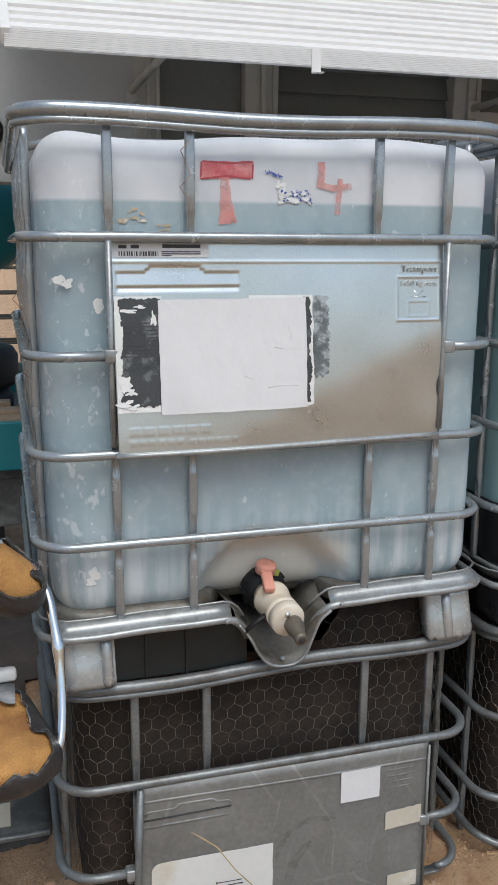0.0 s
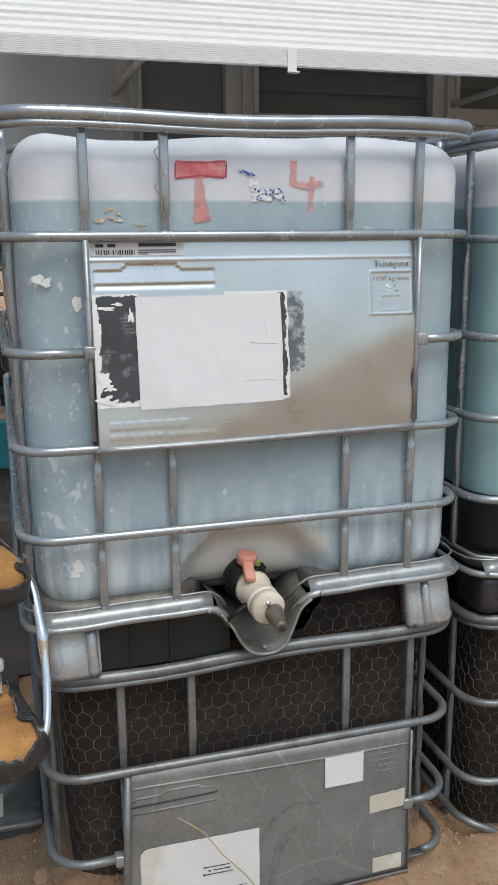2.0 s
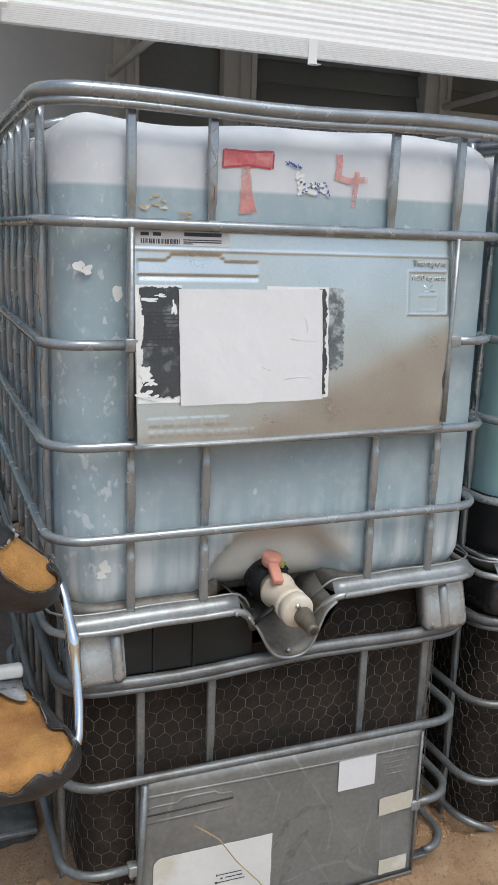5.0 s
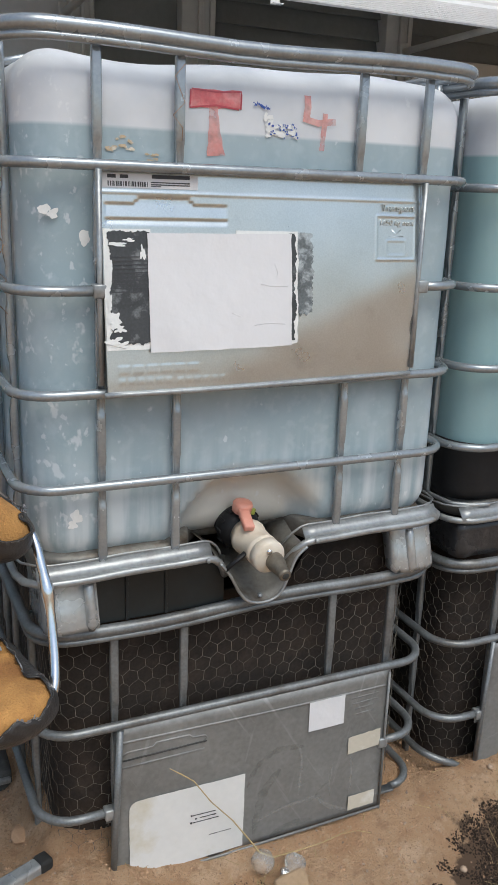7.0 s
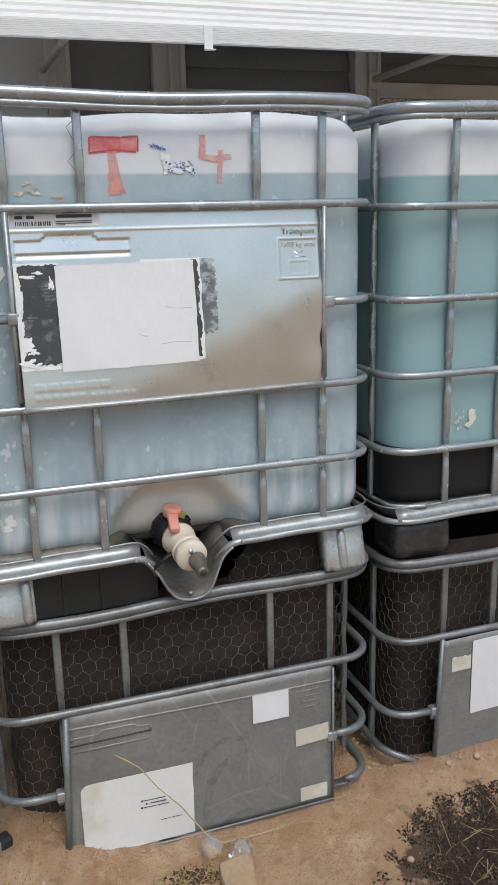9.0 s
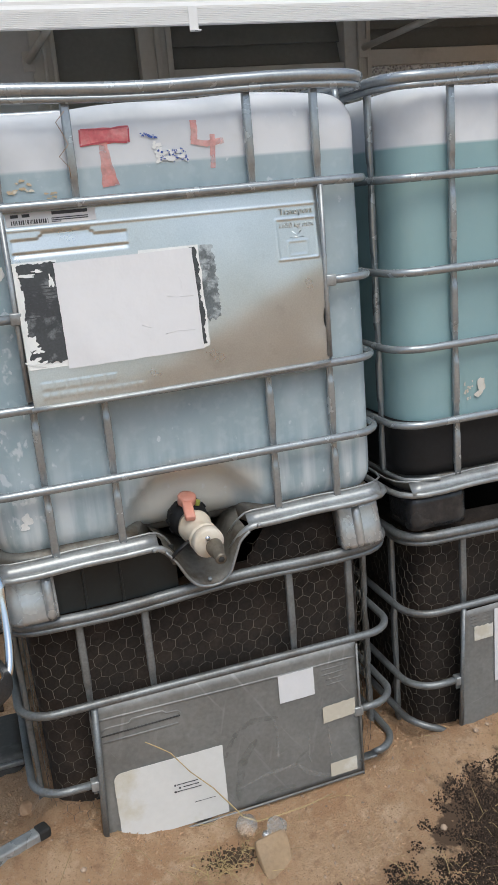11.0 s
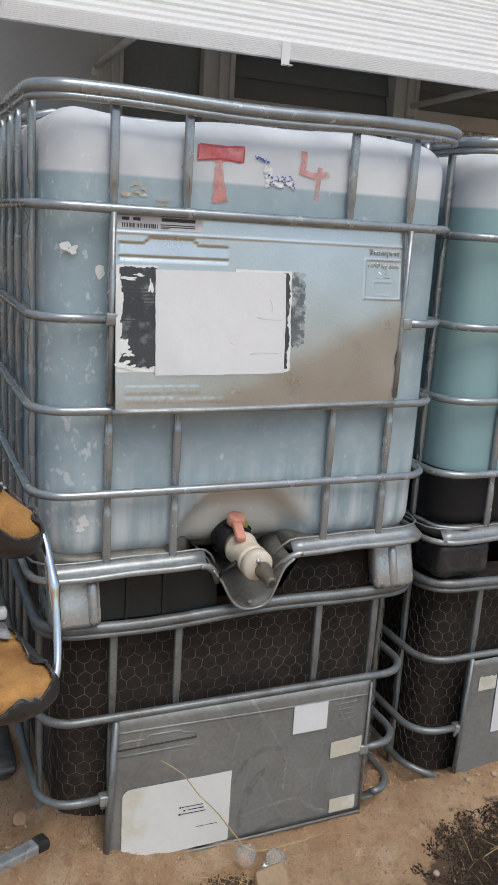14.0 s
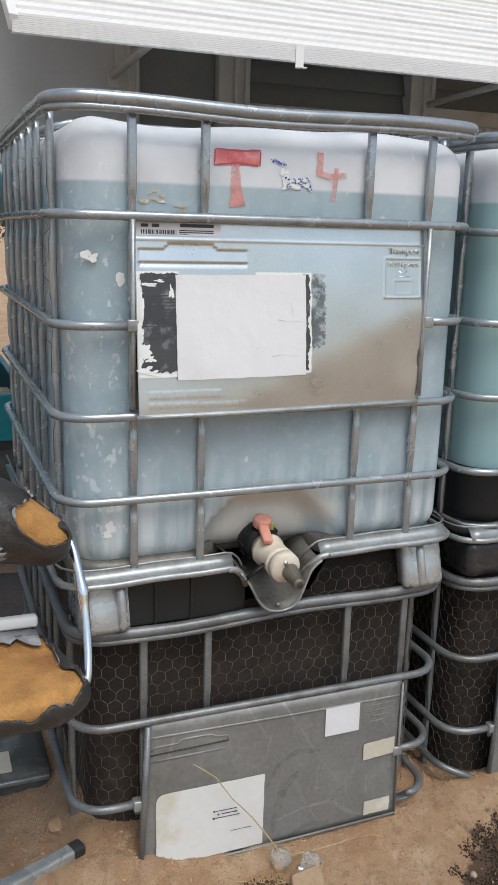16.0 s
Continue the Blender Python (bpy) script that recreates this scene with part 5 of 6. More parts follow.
for x0, x1, z, h in ((0.407, 0.411, 0.1725, 0.0055), (0.413, 0.470, 0.174, 0.0025), (0.418, 0.423, 0.1625, 0.0050), (0.430, 0.472, 0.164, 0.0025), (0.405, 0.411, 0.1525, 0.0055), (0.413, 0.478, 0.154, 0.0025), (0.455, 0.512, 0.1085, 0.0014)):
    part("print_line", draped(bmesh.new(), x0, x1, z, z + h, lower_plate_y, 0.0052, 8, 1, (0, 0, 0.0008, 0.0008), 0.0004, int(x0 * 100)), "ink", big)

def smear(pts, width, mat):
    """A thin uneven ribbon of dust or grime lying on the lower plate."""
    bm = bmesh.new()
    P = curved([(x, z, 0) for x, z in pts], 6)
    rows = []
    for i, p in enumerate(P):
        t = (P[min(i + 1, len(P) - 1)] - P[max(i - 1, 0)]).normalized()
        w = width * (0.5 + 0.35 * noise.noise(Vector((i * 0.6, width * 90, 2)))) * min(1.0, 0.3 + 4 * min(i, len(P) - 1 - i) / len(P))
        rows.append([bm.verts.new((x, lower_plate_y(x, z) - 0.0030, z)) for x, z in ((p.x - t.y * w, p.y + t.x * w), (p.x, p.y), (p.x + t.y * w, p.y - t.x * w))])
    for a, b in zip(rows, rows[1:]):
        for k in (0, 1):
            bm.faces.new((a[k], a[k + 1], b[k + 1], b[k]))
    part("smear", bm, mat, lp, "smear on the zinc sheet")


smear([(0.588, 0.110), (0.66, 0.128), (0.745, 0.128), (0.775, 0.100), (0.81, 0.078), (0.85, 0.060)], 0.013, "dust")
smear([(0.745, 0.128), (0.755, 0.150), (0.78, 0.165)], 0.006, "grime")
smear([(0.692, 0.288), (0.700, 0.245), (0.697, 0.200), (0.697, 0.153)], 0.009, "dust")
smear([(0.845, 0.225), (0.850, 0.17), (0.847, 0.12)], 0.007, "dust")
smear([(0.79, 0.22), (0.785, 0.16), (0.79, 0.12)], 0.005, "dust")
smear([(0.552, 0.215), (0.575, 0.265), (0.615, 0.297), (0.66, 0.300), (0.704, 0.292)], 0.014, "grime")
smear([(0.575, 0.070), (0.585, 0.140), (0.60, 0.195), (0.64, 0.245)], 0.022, "grime")
smear([(0.62, 0.050), (0.68, 0.070), (0.74, 0.062)], 0.020, "grime")

low.matrix_basis = Matrix.Translation(Vector((-0.245, -0.122, 1.622)) * (1 - 1.012)) @ Matrix.Diagonal((1.012, 1.012, 1.012, 1.0))

# ---------------------------------------------------------------- second stack
BX, BY = 1.655, 1.74
tank2 = empty("ibc_water_tank", "plastic tank of green water in a galvanised cage with black base", "tank")
cage(tank2, BX, BY, 1.868, (1.634, 1.404, 1.207, 1.002), 0.84, (-0.341, -0.181, 0.195, 0.357), "galv", sag=lambda x, y: 0.004 * math.sin(8 * x + 2))


def recess2(p):
    q = p + Vector((0, 0.004 * noise.noise(p * 4), 0.010 * noise.noise(p * 3) * smooth01(1.6, 1.84, p.z)))
    if p.y < BY + 0.3:
        w = 0.085 + 0.115 * smooth01(1.03, 0.885, p.z)
        u = 1 - smooth01(0.35, 1.0, abs(p.x - BX + 0.005) / w)
        q.y += 0.085 * u * (1 - smooth01(0.955, 1.03, p.z)) * (1 - smooth01(BY + 0.05, BY + 0.3, p.y))
    return q


b2 = part("bottle", rounded_body(BX - 0.488, BX + 0.488, BY + 0.034, BY + DEEP - 0.035, 0.822, 1.846, 0.06, 0.022, recess2, 0.085), "shell_green", tank2, "milky plastic bottle of green water")
# black sheet tucked round the lower corner
bm = bmesh.new()
path = [(BX - 0.497, BY + 0.9), (BX - 0.497, BY + 0.5)] + arc(BX - 0.497 + 0.085, BY + 0.024 + 0.085, 0.085, 180, 270, 10) + [(1.36, BY + 0.0235), (1.43, BY + 0.024), (1.478, BY + 0.025), (1.490, BY + 0.031)]
rows = []
for k in range(7):
    z = 0.852 + 0.152 * k / 6
    rows.append([bm.verts.new((x, y + 0.003 * noise.noise(Vector((x * 14, y * 14, z * 9))), z + 0.004 * noise.noise(Vector((x * 9, y * 9, k // 6))) * (k == 6))) for x, y in path])
for a, b in zip(rows, rows[1:]):
    for i in range(len(path) - 1):
        bm.faces.new((a[i], a[i + 1], b[i + 1], b[i]))
sheet = part("black_sheet", bm, "black", tank2, "black plastic sheet round the lower corner")
md = sheet.modifiers.new("thick", "SOLIDIFY")
md.thickness = 0.003
bf2 = bottle_front(BY + 0.034, 1.846, 0.06)
rnd = random.Random(12)
bm = bmesh.new()
blob(bm, 1.398, 1.075, 0.012, 0.022, bf2, 0.0075, 3, 0.4)
blob(bm, 1.388, 1.055, 0.010, 0.010, bf2, 0.0077, 5, 0.4)
for i in range(16):
    blob(bm, 1.345 + 0.025 * rnd.random(), 1.045 + 0.05 * rnd.random(), rnd.uniform(0.0015, 0.004), rnd.uniform(0.0015, 0.005), bf2, 0.0079 + i * 2e-5, i, 0.4, 10)
tagged(part("glue_residue", bm, "paper_old", tank2, "scraps of a pale label", smooth=False), kind="stuff")


def twin(o, parent, shift):
    """The same pressed part again on the second tank."""
    c = o.copy()
    scene.collection.objects.link(c)
    c.parent = parent
    c.matrix_basis = Matrix.Translation(shift)
    for ch in o.children:
        twin(ch, c, (0, 0, 0))


for o in (tray, scoop):
    twin(o, tank2, (BX - AX, BY - AY, -0.018))
bm = bmesh.new()
sweep(bm, curved([(BX - 0.502, BY + 0.6, 0.842), (BX - 0.500, BY + 0.12, 0.842), (BX - 0.47, BY + 0.035, 0.842), (BX - 0.40, BY + 0.012, 0.842)]), 0.006, 8)
part("tray_edge", bm, "tray", tank2)
red2 = bmesh.new()
for a, b, c, d, w in ((1.538, 1.776, 1.64, 1.778, 0.034),):
    n = 8
    rows = [[red2.verts.new((a + (c - a) * i / n, bf2(a, b + e) - 0.004, b + (d - b) * i / n + e + 0.002 * math.sin(3 * i))) for e in (-w / 2, w / 2)] for i in range(n + 1)]
    for p, q in zip(rows, rows[1:]):
        red2.faces.new((p[0], q[0], q[1], p[1]))
part("painted_mark", red2, "red", tank2, "red hand-painted stroke")
tap2 = empty("drain_tap", "black drain tap with a blue lever and yellow band", "tap")
t2m = look((BX + 0.010, BY + 0.100, 0.850), (BX + 0.022, BY - 0.06, 0.828)) @ pose(0, 0, 0, 180)
part("flange", lathe(bmesh.new(), [(0.042, -0.03), (0.050, 0.0), (0.050, 0.022), (0.046, 0.027), (0.040, 0.04)], t2m, 24), "black", tap2)
part("body", lathe(bmesh.new(), [(0.034, 0.03), (0.036, 0.06), (0.042, 0.064), (0.042, 0.075), (0.037, 0.08), (0.037, 0.12), (0.030, 0.13)], t2m, 24), "black", tap2)
lev = sweep(bmesh.new(), [(BX - 0.060, BY - 0.01, 0.925), (BX - 0.030, BY + 0.005, 0.924), (BX - 0.005, BY + 0.01, 0.915), (BX + 0.012, BY + 0.0, 0.895), (BX + 0.018, BY - 0.01, 0.870)], [0.012, 0.015, 0.015, 0.013, 0.011], 12)
lever2 = part("lever", lev, "blue", tap2, "bright blue lever")
part("band", sweep(bmesh.new(), [(BX - 0.072, BY - 0.012, 0.930), (BX - 0.060, BY - 0.008, 0.934)], 0.0128, 10), "yellow", lever2, "yellow band")
for sx_ in (-1, 1):
    for yy in (BY + 0.004, BY + DEEP - 0.16):
        a, b = sorted((BX + sx_ * 0.495, BX + sx_ * 0.32))
        part("foot", rounded_body(a, b, yy, yy + 0.15, 0.702, 0.800, 0.005, 0.02, lambda p: p + Vector((0, 0.005 * noise.noise(p * 20), 0)), 0.022), "black_sheet", tank2, "dusty black plastic corner foot")
part("underside", box(bmesh.new(), BX - 0.42, BX + 0.42, BY + 0.10, BY + DEEP - 0.2, 0.760, 0.7945, 0.004), "black", tank2)

LC2 = 1.668
low2 = lower_cage("wire_lined_cage", LC2, BY, 0.684, (0.444, 0.212), (1.302, 2.03), 0.02, (-0.343, -0.18, 0.19, 0.354),
                  "dull galvanised tank cage lined with wire netting, half sunk in soil")
part("clip", box(bmesh.new(), 1.278, 1.304, BY - 0.014, BY + 0.012, 0.199, 0.226, 0.003), "tray", low2, "pinched tube end")
part("rail", sweep(bmesh.new(), [(1.245, BY - 0.004, 0.050)] + [(x, y, z) for (x, y), z in zip(arc(LC2 - HALF + RC, BY + RC, RC, 262, 180), (0.066, 0.072, 0.078, 0.082, 0.085, 0.086, 0.086))] + [(LC2 - HALF, BY + 0.6, 0.086), (LC2 - HALF, BY + 1.1, 0.08)], 0.0105, 10), "galv_dull", low2)
part("clip_tab", box(bmesh.new(), 1.282, 1.296, BY - 0.003, BY + 0.002, 0.183, 0.199, 0.002), "galv", low2)
netting(LC2 - HALF + 0.045, LC2 + HALF - 0.045, BY + 0.045, BY + DEEP - 0.1, 0.04, 0.67, 8)
lining(LC2 - 0.462, LC2 + 0.462, BY + 0.066, 0.80)
lp2y = lambda x, z: BY - 0.014 + 0.004 * math.sin(9 * x)
lp2 = sheet_plate(low2, 1.308, 2.03, 0.03, 0.436, lp2y, -0.018, 0.01)
part("sticker", draped(bmesh.new(), 1.404, 1.66, 0.186, 0.421, lp2y, 0.004, 10, 10, (0.0005,) * 4, 0.0006, 1, 0.004), "paper", lp2, "large blank white label")
part("sticker", draped(bmesh.new(), 1.336, 1.400, 0.335, 0.380, lp2y, 0.003, 10, 5, (0.003, 0, 0.001, 0.008), 0.0006, 2), "paper_old", lp2, "torn grey sticker")
for i in range(4):
    ridge([(1.325, 0.412 - i * 0.010), (1.392, 0.413 - i * 0.010)], 0.0014, lp2y, "plate_dull", lp2)
part("edge_strip", sweep(bmesh.new(), [(1.290, BY - 0.012, 0.030), (1.308, BY - 0.010, 0.440)], 0.007, 8), "galv_dull", low2)

# ---------------------------------------------------------------- torn chair beside the tanks


chair = empty("torn_chair", "chrome tube chair with torn grey vinyl showing orange foam", "chair")


def torn_pad(name, dims, r, rxy, seed, keep, mat, label, droop=0.0, slant=0.0):
    """Foam with a vinyl cover over it; the cover is missing where keep(p) is negative."""
    x0, x1, y0, y1, z0, z1 = dims

    def lumpy(p):
        p = p - Vector((slant * max(0.0, p.y - 1.50), 0, droop * smooth01(-0.12, 0.06, p.x) * (0.25 + 0.75 * (p.z - z0) / (z1 - z0))))
        return p + Vector((noise.noise(p * 9 + Vector((seed, 0, 0))), noise.noise(p * 9 + Vector((0, seed, 5))), noise.noise(p * 9 + Vector((3, 0, seed))))) * 0.006
    bm = rounded_body(x0, x1, y0, y1, z0, z1, r, 0.0085, lumpy, rxy)
    gone = []
    for f in bm.faces:
        c = f.calc_center_median()
        if keep(c) + 0.020 * noise.noise(c * 26) + 0.009 * noise.noise(c * 75) < 0:
            gone.append(f)
    bmesh.ops.delete(bm, geom=gone, context="FACES")
    # draw the torn rim out smooth, then curl it outwards
    for _ in range(3):
        rim = {v: [e.other_vert(v).co for e in v.link_edges if e.is_boundary] for v in bm.verts if v.is_boundary}
        for v, co in [(v, sum(near, v.co.copy()) / (len(near) + 1)) for v, near in rim.items() if near]:
            v.co = co
    for v in bm.verts:
        if v.is_boundary:
            v.co += v.normal * (0.004 + 0.006 * noise.noise(v.co * 30))
    edge = bmesh.new()
    for e in bm.edges:
        if e.is_boundary:
            f = e.link_faces[0]
            a, b = e.verts[0].co, e.verts[1].co
            inw = ((a + b) / 2 - f.calc_center_median()).normalized()
            up = f.normal * 0.003
            w = 0.004 + 0.009 * max(0.0, noise.noise((a + b) * 22))
            q = [edge.verts.new(c) for c in (a + up, b + up, b + inw * w + up * 1.6, a + inw * w + up * 1.6)]
            edge.faces.new(q)
    bmesh.ops.remove_doubles(edge, verts=edge.verts, dist=0.0015)
    # keep the one long frayed edge
    left, runs = set(edge.verts), []
    while left:
        todo, run = [left.pop()], []
        while todo:
            v = todo.pop()
            run.append(v)
            near = [e.other_vert(v) for e in v.link_edges if e.other_vert(v) in left]
            left.difference_update(near)
            todo += near
        runs.append(run)
    runs.sort(key=len)
    bmesh.ops.delete(edge, geom=[v for run in runs[:-1] for v in run], context="VERTS")
    cover = part(name, bm, mat, chair, label)
    part("torn_rim", edge, "vinyl_light", cover, "frayed pale vinyl rim")
    md = cover.modifiers.new("thick", "SOLIDIFY")
    md.thickness = 0.003
    e = 0.004
    part("foam", rounded_body(x0 + e, x1 - e, y0 + e, y1 - e, z0 + e, z1 - e, r - e, 0.014, lumpy, rxy - e), "foam", cover, "bare orange foam")
    return cover


seat = torn_pad("seat", (-0.46, 0.076, 1.425, 1.81, 0.638, 0.722), 0.040, 0.13, 1,
                lambda p: max(0.692 - p.z + 0.1 * max(0.0, p.x + 0.05), p.y - 1.70 + 0.15 * max(0.0, p.x), p.x - 0.040 + 0.3 * max(0.0, p.y - 1.5) - 0.02 * noise.noise(p * 8)), "vinyl", "dark grey vinyl seat, badly torn", 0.0, 0.28)
back = torn_pad("backrest", (-0.46, 0.058, 1.60, 1.765, 0.920, 1.118), 0.085, 0.075, 4,
                lambda p: max(0.05 * (math.hypot(((p.x + 0.015) * 0.83 - (p.z - 1.02) * 0.55) / 0.064, ((p.x + 0.015) * 0.55 + (p.z - 1.02) * 0.83) / 0.034) - 1), p.y - 1.72), "vinyl", "dark grey vinyl backrest, torn open", 0.10)
part("frame_tube", sweep(bmesh.new(), curved([(0.030, 1.70, 1.0), (0.058, 1.665, 0.950), (0.067, 1.635, 0.900), (0.072, 1.616, 0.862), (0.0735, 1.608, 0.840), (0.074, 1.585, 0.78), (0.071, 1.557, 0.73), (0.062, 1.53, 0.69), (0.040, 1.52, 0.670)], 3), [0.0095] * 8 + [0.0110, 0.0125, 0.0130, 0.0128, 0.0115] + [0.0098] * 12, 16), "chrome", chair, "bright chrome side tube")
part("frame_tube", sweep(bmesh.new(), curved([(-0.40, 1.665, 1.0), (-0.43, 1.62, 0.93), (-0.44, 1.60, 0.80), (-0.44, 1.54, 0.68), (-0.40, 1.50, 0.650)], 3), 0.0098, 10), "chrome", chair)
part("leg", sweep(bmesh.new(), [(-0.36, 1.60, 0.64), (-0.36, 1.60, 0.35), (-0.36, 1.582, 0.10)], 0.013, 10), "machine", chair)
bar_m = pose(0.057, 1.751, 0.070, 0, 0, 202.2)
part("foot_bar", box(bmesh.new(), 0.0, 0.52, -0.0175, 0.0175, 0.0, 0.046, 0.006, bar_m), "foot", chair, "scratched square chrome floor bar", smooth=False)
part("foot_cap", box(bmesh.new(), -0.030, 0.004, -0.0195, 0.0195, -0.003, 0.0485, 0.007, bar_m), "rubber", chair, "black rubber end cap", smooth=False)
part("leg", sweep(bmesh.new(), [(-0.16, 1.50, 0.63), (-0.20, 1.44, 0.30), (-0.23, 1.40, -0.06)], 0.012, 10), "machine", chair)
part("leg", sweep(bmesh.new(), [(-0.38, 1.44, 0.645), (-0.38, 1.40, 0.30), (-0.38, 1.38, -0.06)], 0.012, 10), "machine", chair)

# torn vinyl flaps left on the seat and the backrest
rnd = random.Random(5)


def flap(parent, pts, w0, w1, mat, nrm, seed):
    r = random.Random(seed)
    bm = bmesh.new()
    a, b = [], []
    for i, p in enumerate(pts):
        p = Vector(p)
        a.append(bm.verts.new(p))
        b.append(bm.verts.new(p + Vector(nrm) * (w0 + r.random() * (w1 - w0)) + Vector((0, 0, 0.003 * r.random()))))
    for i in range(len(pts) - 1):
        bm.faces.new((a[i], a[i + 1], b[i + 1], b[i]))
    o = part("torn_flap", bm, mat, parent)
    md = o.modifiers.new("thick", "SOLIDIFY")
    md.thickness = 0.003


n = 24
flap(seat, [(-0.40 + 0.385 * i / n, 1.785 - 0.06 * (i / n) ** 4, 0.727) for i in range(n + 1)], 0.055, 0.095, "vinyl_light", (0, -1, 0.03), 1)
flap(back, [(-0.16 + 0.05 * i / n, 1.598 - 0.006 * math.sin(i), 1.045 - 0.10 * i / n) for i in range(n + 1)], 0.01, 0.035, "vinyl_light", (1, -0.2, 0.3), 3)
stick = tagged(part("paint_stick", box(bmesh.new(), -0.32, -0.010, 1.728, 1.754, 0.731, 0.760, 0.008), "white"), "short white painted batten lying on the torn seat", "batten")

# Sheet added over the soil behind the chair; its brown stands in for shade.
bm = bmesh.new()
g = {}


def sheet_point(i, k):
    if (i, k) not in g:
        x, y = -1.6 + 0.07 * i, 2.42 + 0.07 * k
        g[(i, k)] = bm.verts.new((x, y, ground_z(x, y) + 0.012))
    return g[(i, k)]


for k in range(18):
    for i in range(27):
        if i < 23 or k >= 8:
            bm.faces.new((sheet_point(i, k), sheet_point(i + 1, k), sheet_point(i + 1, k + 1), sheet_point(i, k + 1)))
soil_shade = tagged(part("ground_mat", bm, "mat"), "dark brown sheet added over the soil to stand for shade", "mat")
md = soil_shade.modifiers.new("thick", "SOLIDIFY")
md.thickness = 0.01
for k, (x, y, z) in enumerate(((0.036, 1.785, 1.56), (0.038, 1.80, 1.42), (0.352, 1.672, 1.75))):
    pts = [(x + 0.012 * math.sin(2.2 * i + k), y - 0.006 * (i % 2), z + 0.075 - 0.022 * i) for i in range(7)]
    tagged(part("dry_strand", sweep(bmesh.new(), pts, 0.0008, 5), "dry_brown"), "thin dry grass strand caught on the cage", "grass strand", "strands")

# grey steel box on the ground behind the chair
bx = empty("steel_box", "dented dark grey steel box on the soil", "box")
part("body", rounded_body(-0.50, 0.058, 2.08, 2.32, 0.03, 0.125, 0.010, 0.03, lambda p: p + Vector((0, 0.006 * noise.noise(p * 6), 0)), 0.014), "machine", bx)
part("trim", box(bmesh.new(), -0.48, 0.050, 2.070, 2.084, 0.098, 0.112, 0.003), "tray", bx, "bright metal trim strip")
part("plate", box(bmesh.new(), -0.20, -0.050, 2.10, 2.20, 0.1235, 0.1285, 0.001), "paper_old", bx, "pale worn tag")

# ---------------------------------------------------------------- yard behind


def tyre(x, y, z, r, w, tilt_=0):
    t = empty("tyre", "worn black car tyre lying in a stack", "tyre", "stacked tyres")
    prof = [(r * 0.60, -w * 0.35), (r * 0.72, -w * 0.5), (r * 0.93, -w * 0.46), (r, -w * 0.28), (r, w * 0.28), (r * 0.93, w * 0.46), (r * 0.72, w * 0.5), (r * 0.60, w * 0.35), (r * 0.60, -w * 0.35)]
    bm = bmesh.new()
    seg = 32
    rings = []
    for a, b in prof[:-1]:
        rings.append([bm.verts.new((a * math.cos(2 * math.pi * k / seg), a * math.sin(2 * math.pi * k / seg), b)) for k in range(seg)])
    for i in range(len(rings)):
        A, B = rings[i], rings[(i + 1) % len(rings)]
        for k in range(seg):
            bm.faces.new((A[k], A[(k + 1) % seg], B[(k + 1) % seg], B[k]))
    bmesh.ops.transform(bm, matrix=pose(x, y, z, tilt_), verts=bm.verts)
    bmesh.ops.recalc_face_normals(bm, faces=bm.faces)
    part("tread", bm, "rubber", t)


trailer = empty("utility_trailer", "teal utility trailer loaded with boards and old tyres", "trailer")
part("side_board", box(bmesh.new(), -3.0, 0.16, 3.42, 3.45, 0.76, 0.955, 0.006), "teal", trailer, smooth=False)
part("side_board", box(bmesh.new(), -3.0, 0.16, 5.20, 5.23, 0.76, 0.955, 0.006), "teal", trailer, smooth=False)
part("end_board", box(bmesh.new(), 0.162, 0.19, 3.42, 5.23, 0.76, 0.955, 0.006), "teal", trailer, smooth=False)
part("bed", box(bmesh.new(), -3.0, 0.16, 3.452, 5.198, 0.72, 0.78, 0.004), "machine", trailer, smooth=False)
part("skirt", box(bmesh.new(), -3.0, 0.16, 3.46, 3.50, 0.52, 0.719, 0.004), "machine", trailer, "dark chassis beam", smooth=False)
part("canopy", rounded_body(-3.0, 0.17, 3.6, 5.1, 1.52, 1.95, 0.2, 0.06, None, 0.22), "teal", trailer, "teal rounded canopy box")
for x in (-2.8, -0.9):
    for y in (3.7, 5.0):
        part("canopy_post", box(bmesh.new(), x, x + 0.05, y, y + 0.05, 0.78, 1.6, 0.004), "machine", trailer, smooth=False)
for x, y in ((-0.75, 3.6), (-0.75, 5.05), (-2.2, 3.6), (-2.2, 5.05)):
    bm = lathe(bmesh.new(), [(0.14, -0.09), (0.26, -0.09), (0.30, -0.05), (0.30, 0.05), (0.26, 0.09), (0.14, 0.09)], pose(x, y, ground_z(x, y) + 0.29, 90), 28)
    part("wheel", bm, "rubber", trailer)
part("leg", box(bmesh.new(), -0.1, -0.04, 4.2, 4.26, ground_z(-0.07, 4.2) - 0.01, 0.72, 0.004), "machine", trailer, smooth=False)
for i in range(4):
    tagged(part("board", box(bmesh.new(), -1.4, 0.12 - 0.05 * i, 3.47 + i * 0.10, 3.56 + i * 0.10, 0.782 + 0.003 * (i % 2), 0.96 + 0.015 * i, 0.004), "timber", smooth=False), "bleached timber board standing in the trailer", "board", "boards")
for k in range(2):
    tyre(-0.27 + 0.03 * (k % 2), 4.22, 0.78 + 0.105 + 0.19 * k, 0.31, 0.19)
rack = empty("wire_rack", "dark steel wire rack standing out in the yard", "rack")
for x in (-0.9, -0.3, 0.35):
    for y in (11.0, 11.5):
        part("upright", sweep(bmesh.new(), [(x, y, -0.08), (x, y, 1.5)], 0.018, 6), "far", rack)
for z in (0.45, 0.75, 1.05, 1.35):
    for y in (11.0, 11.25, 11.5):
        part("shelf_wire", sweep(bmesh.new(), [(-0.9, y, z), (0.35, y, z)], 0.014, 6), "far", rack)
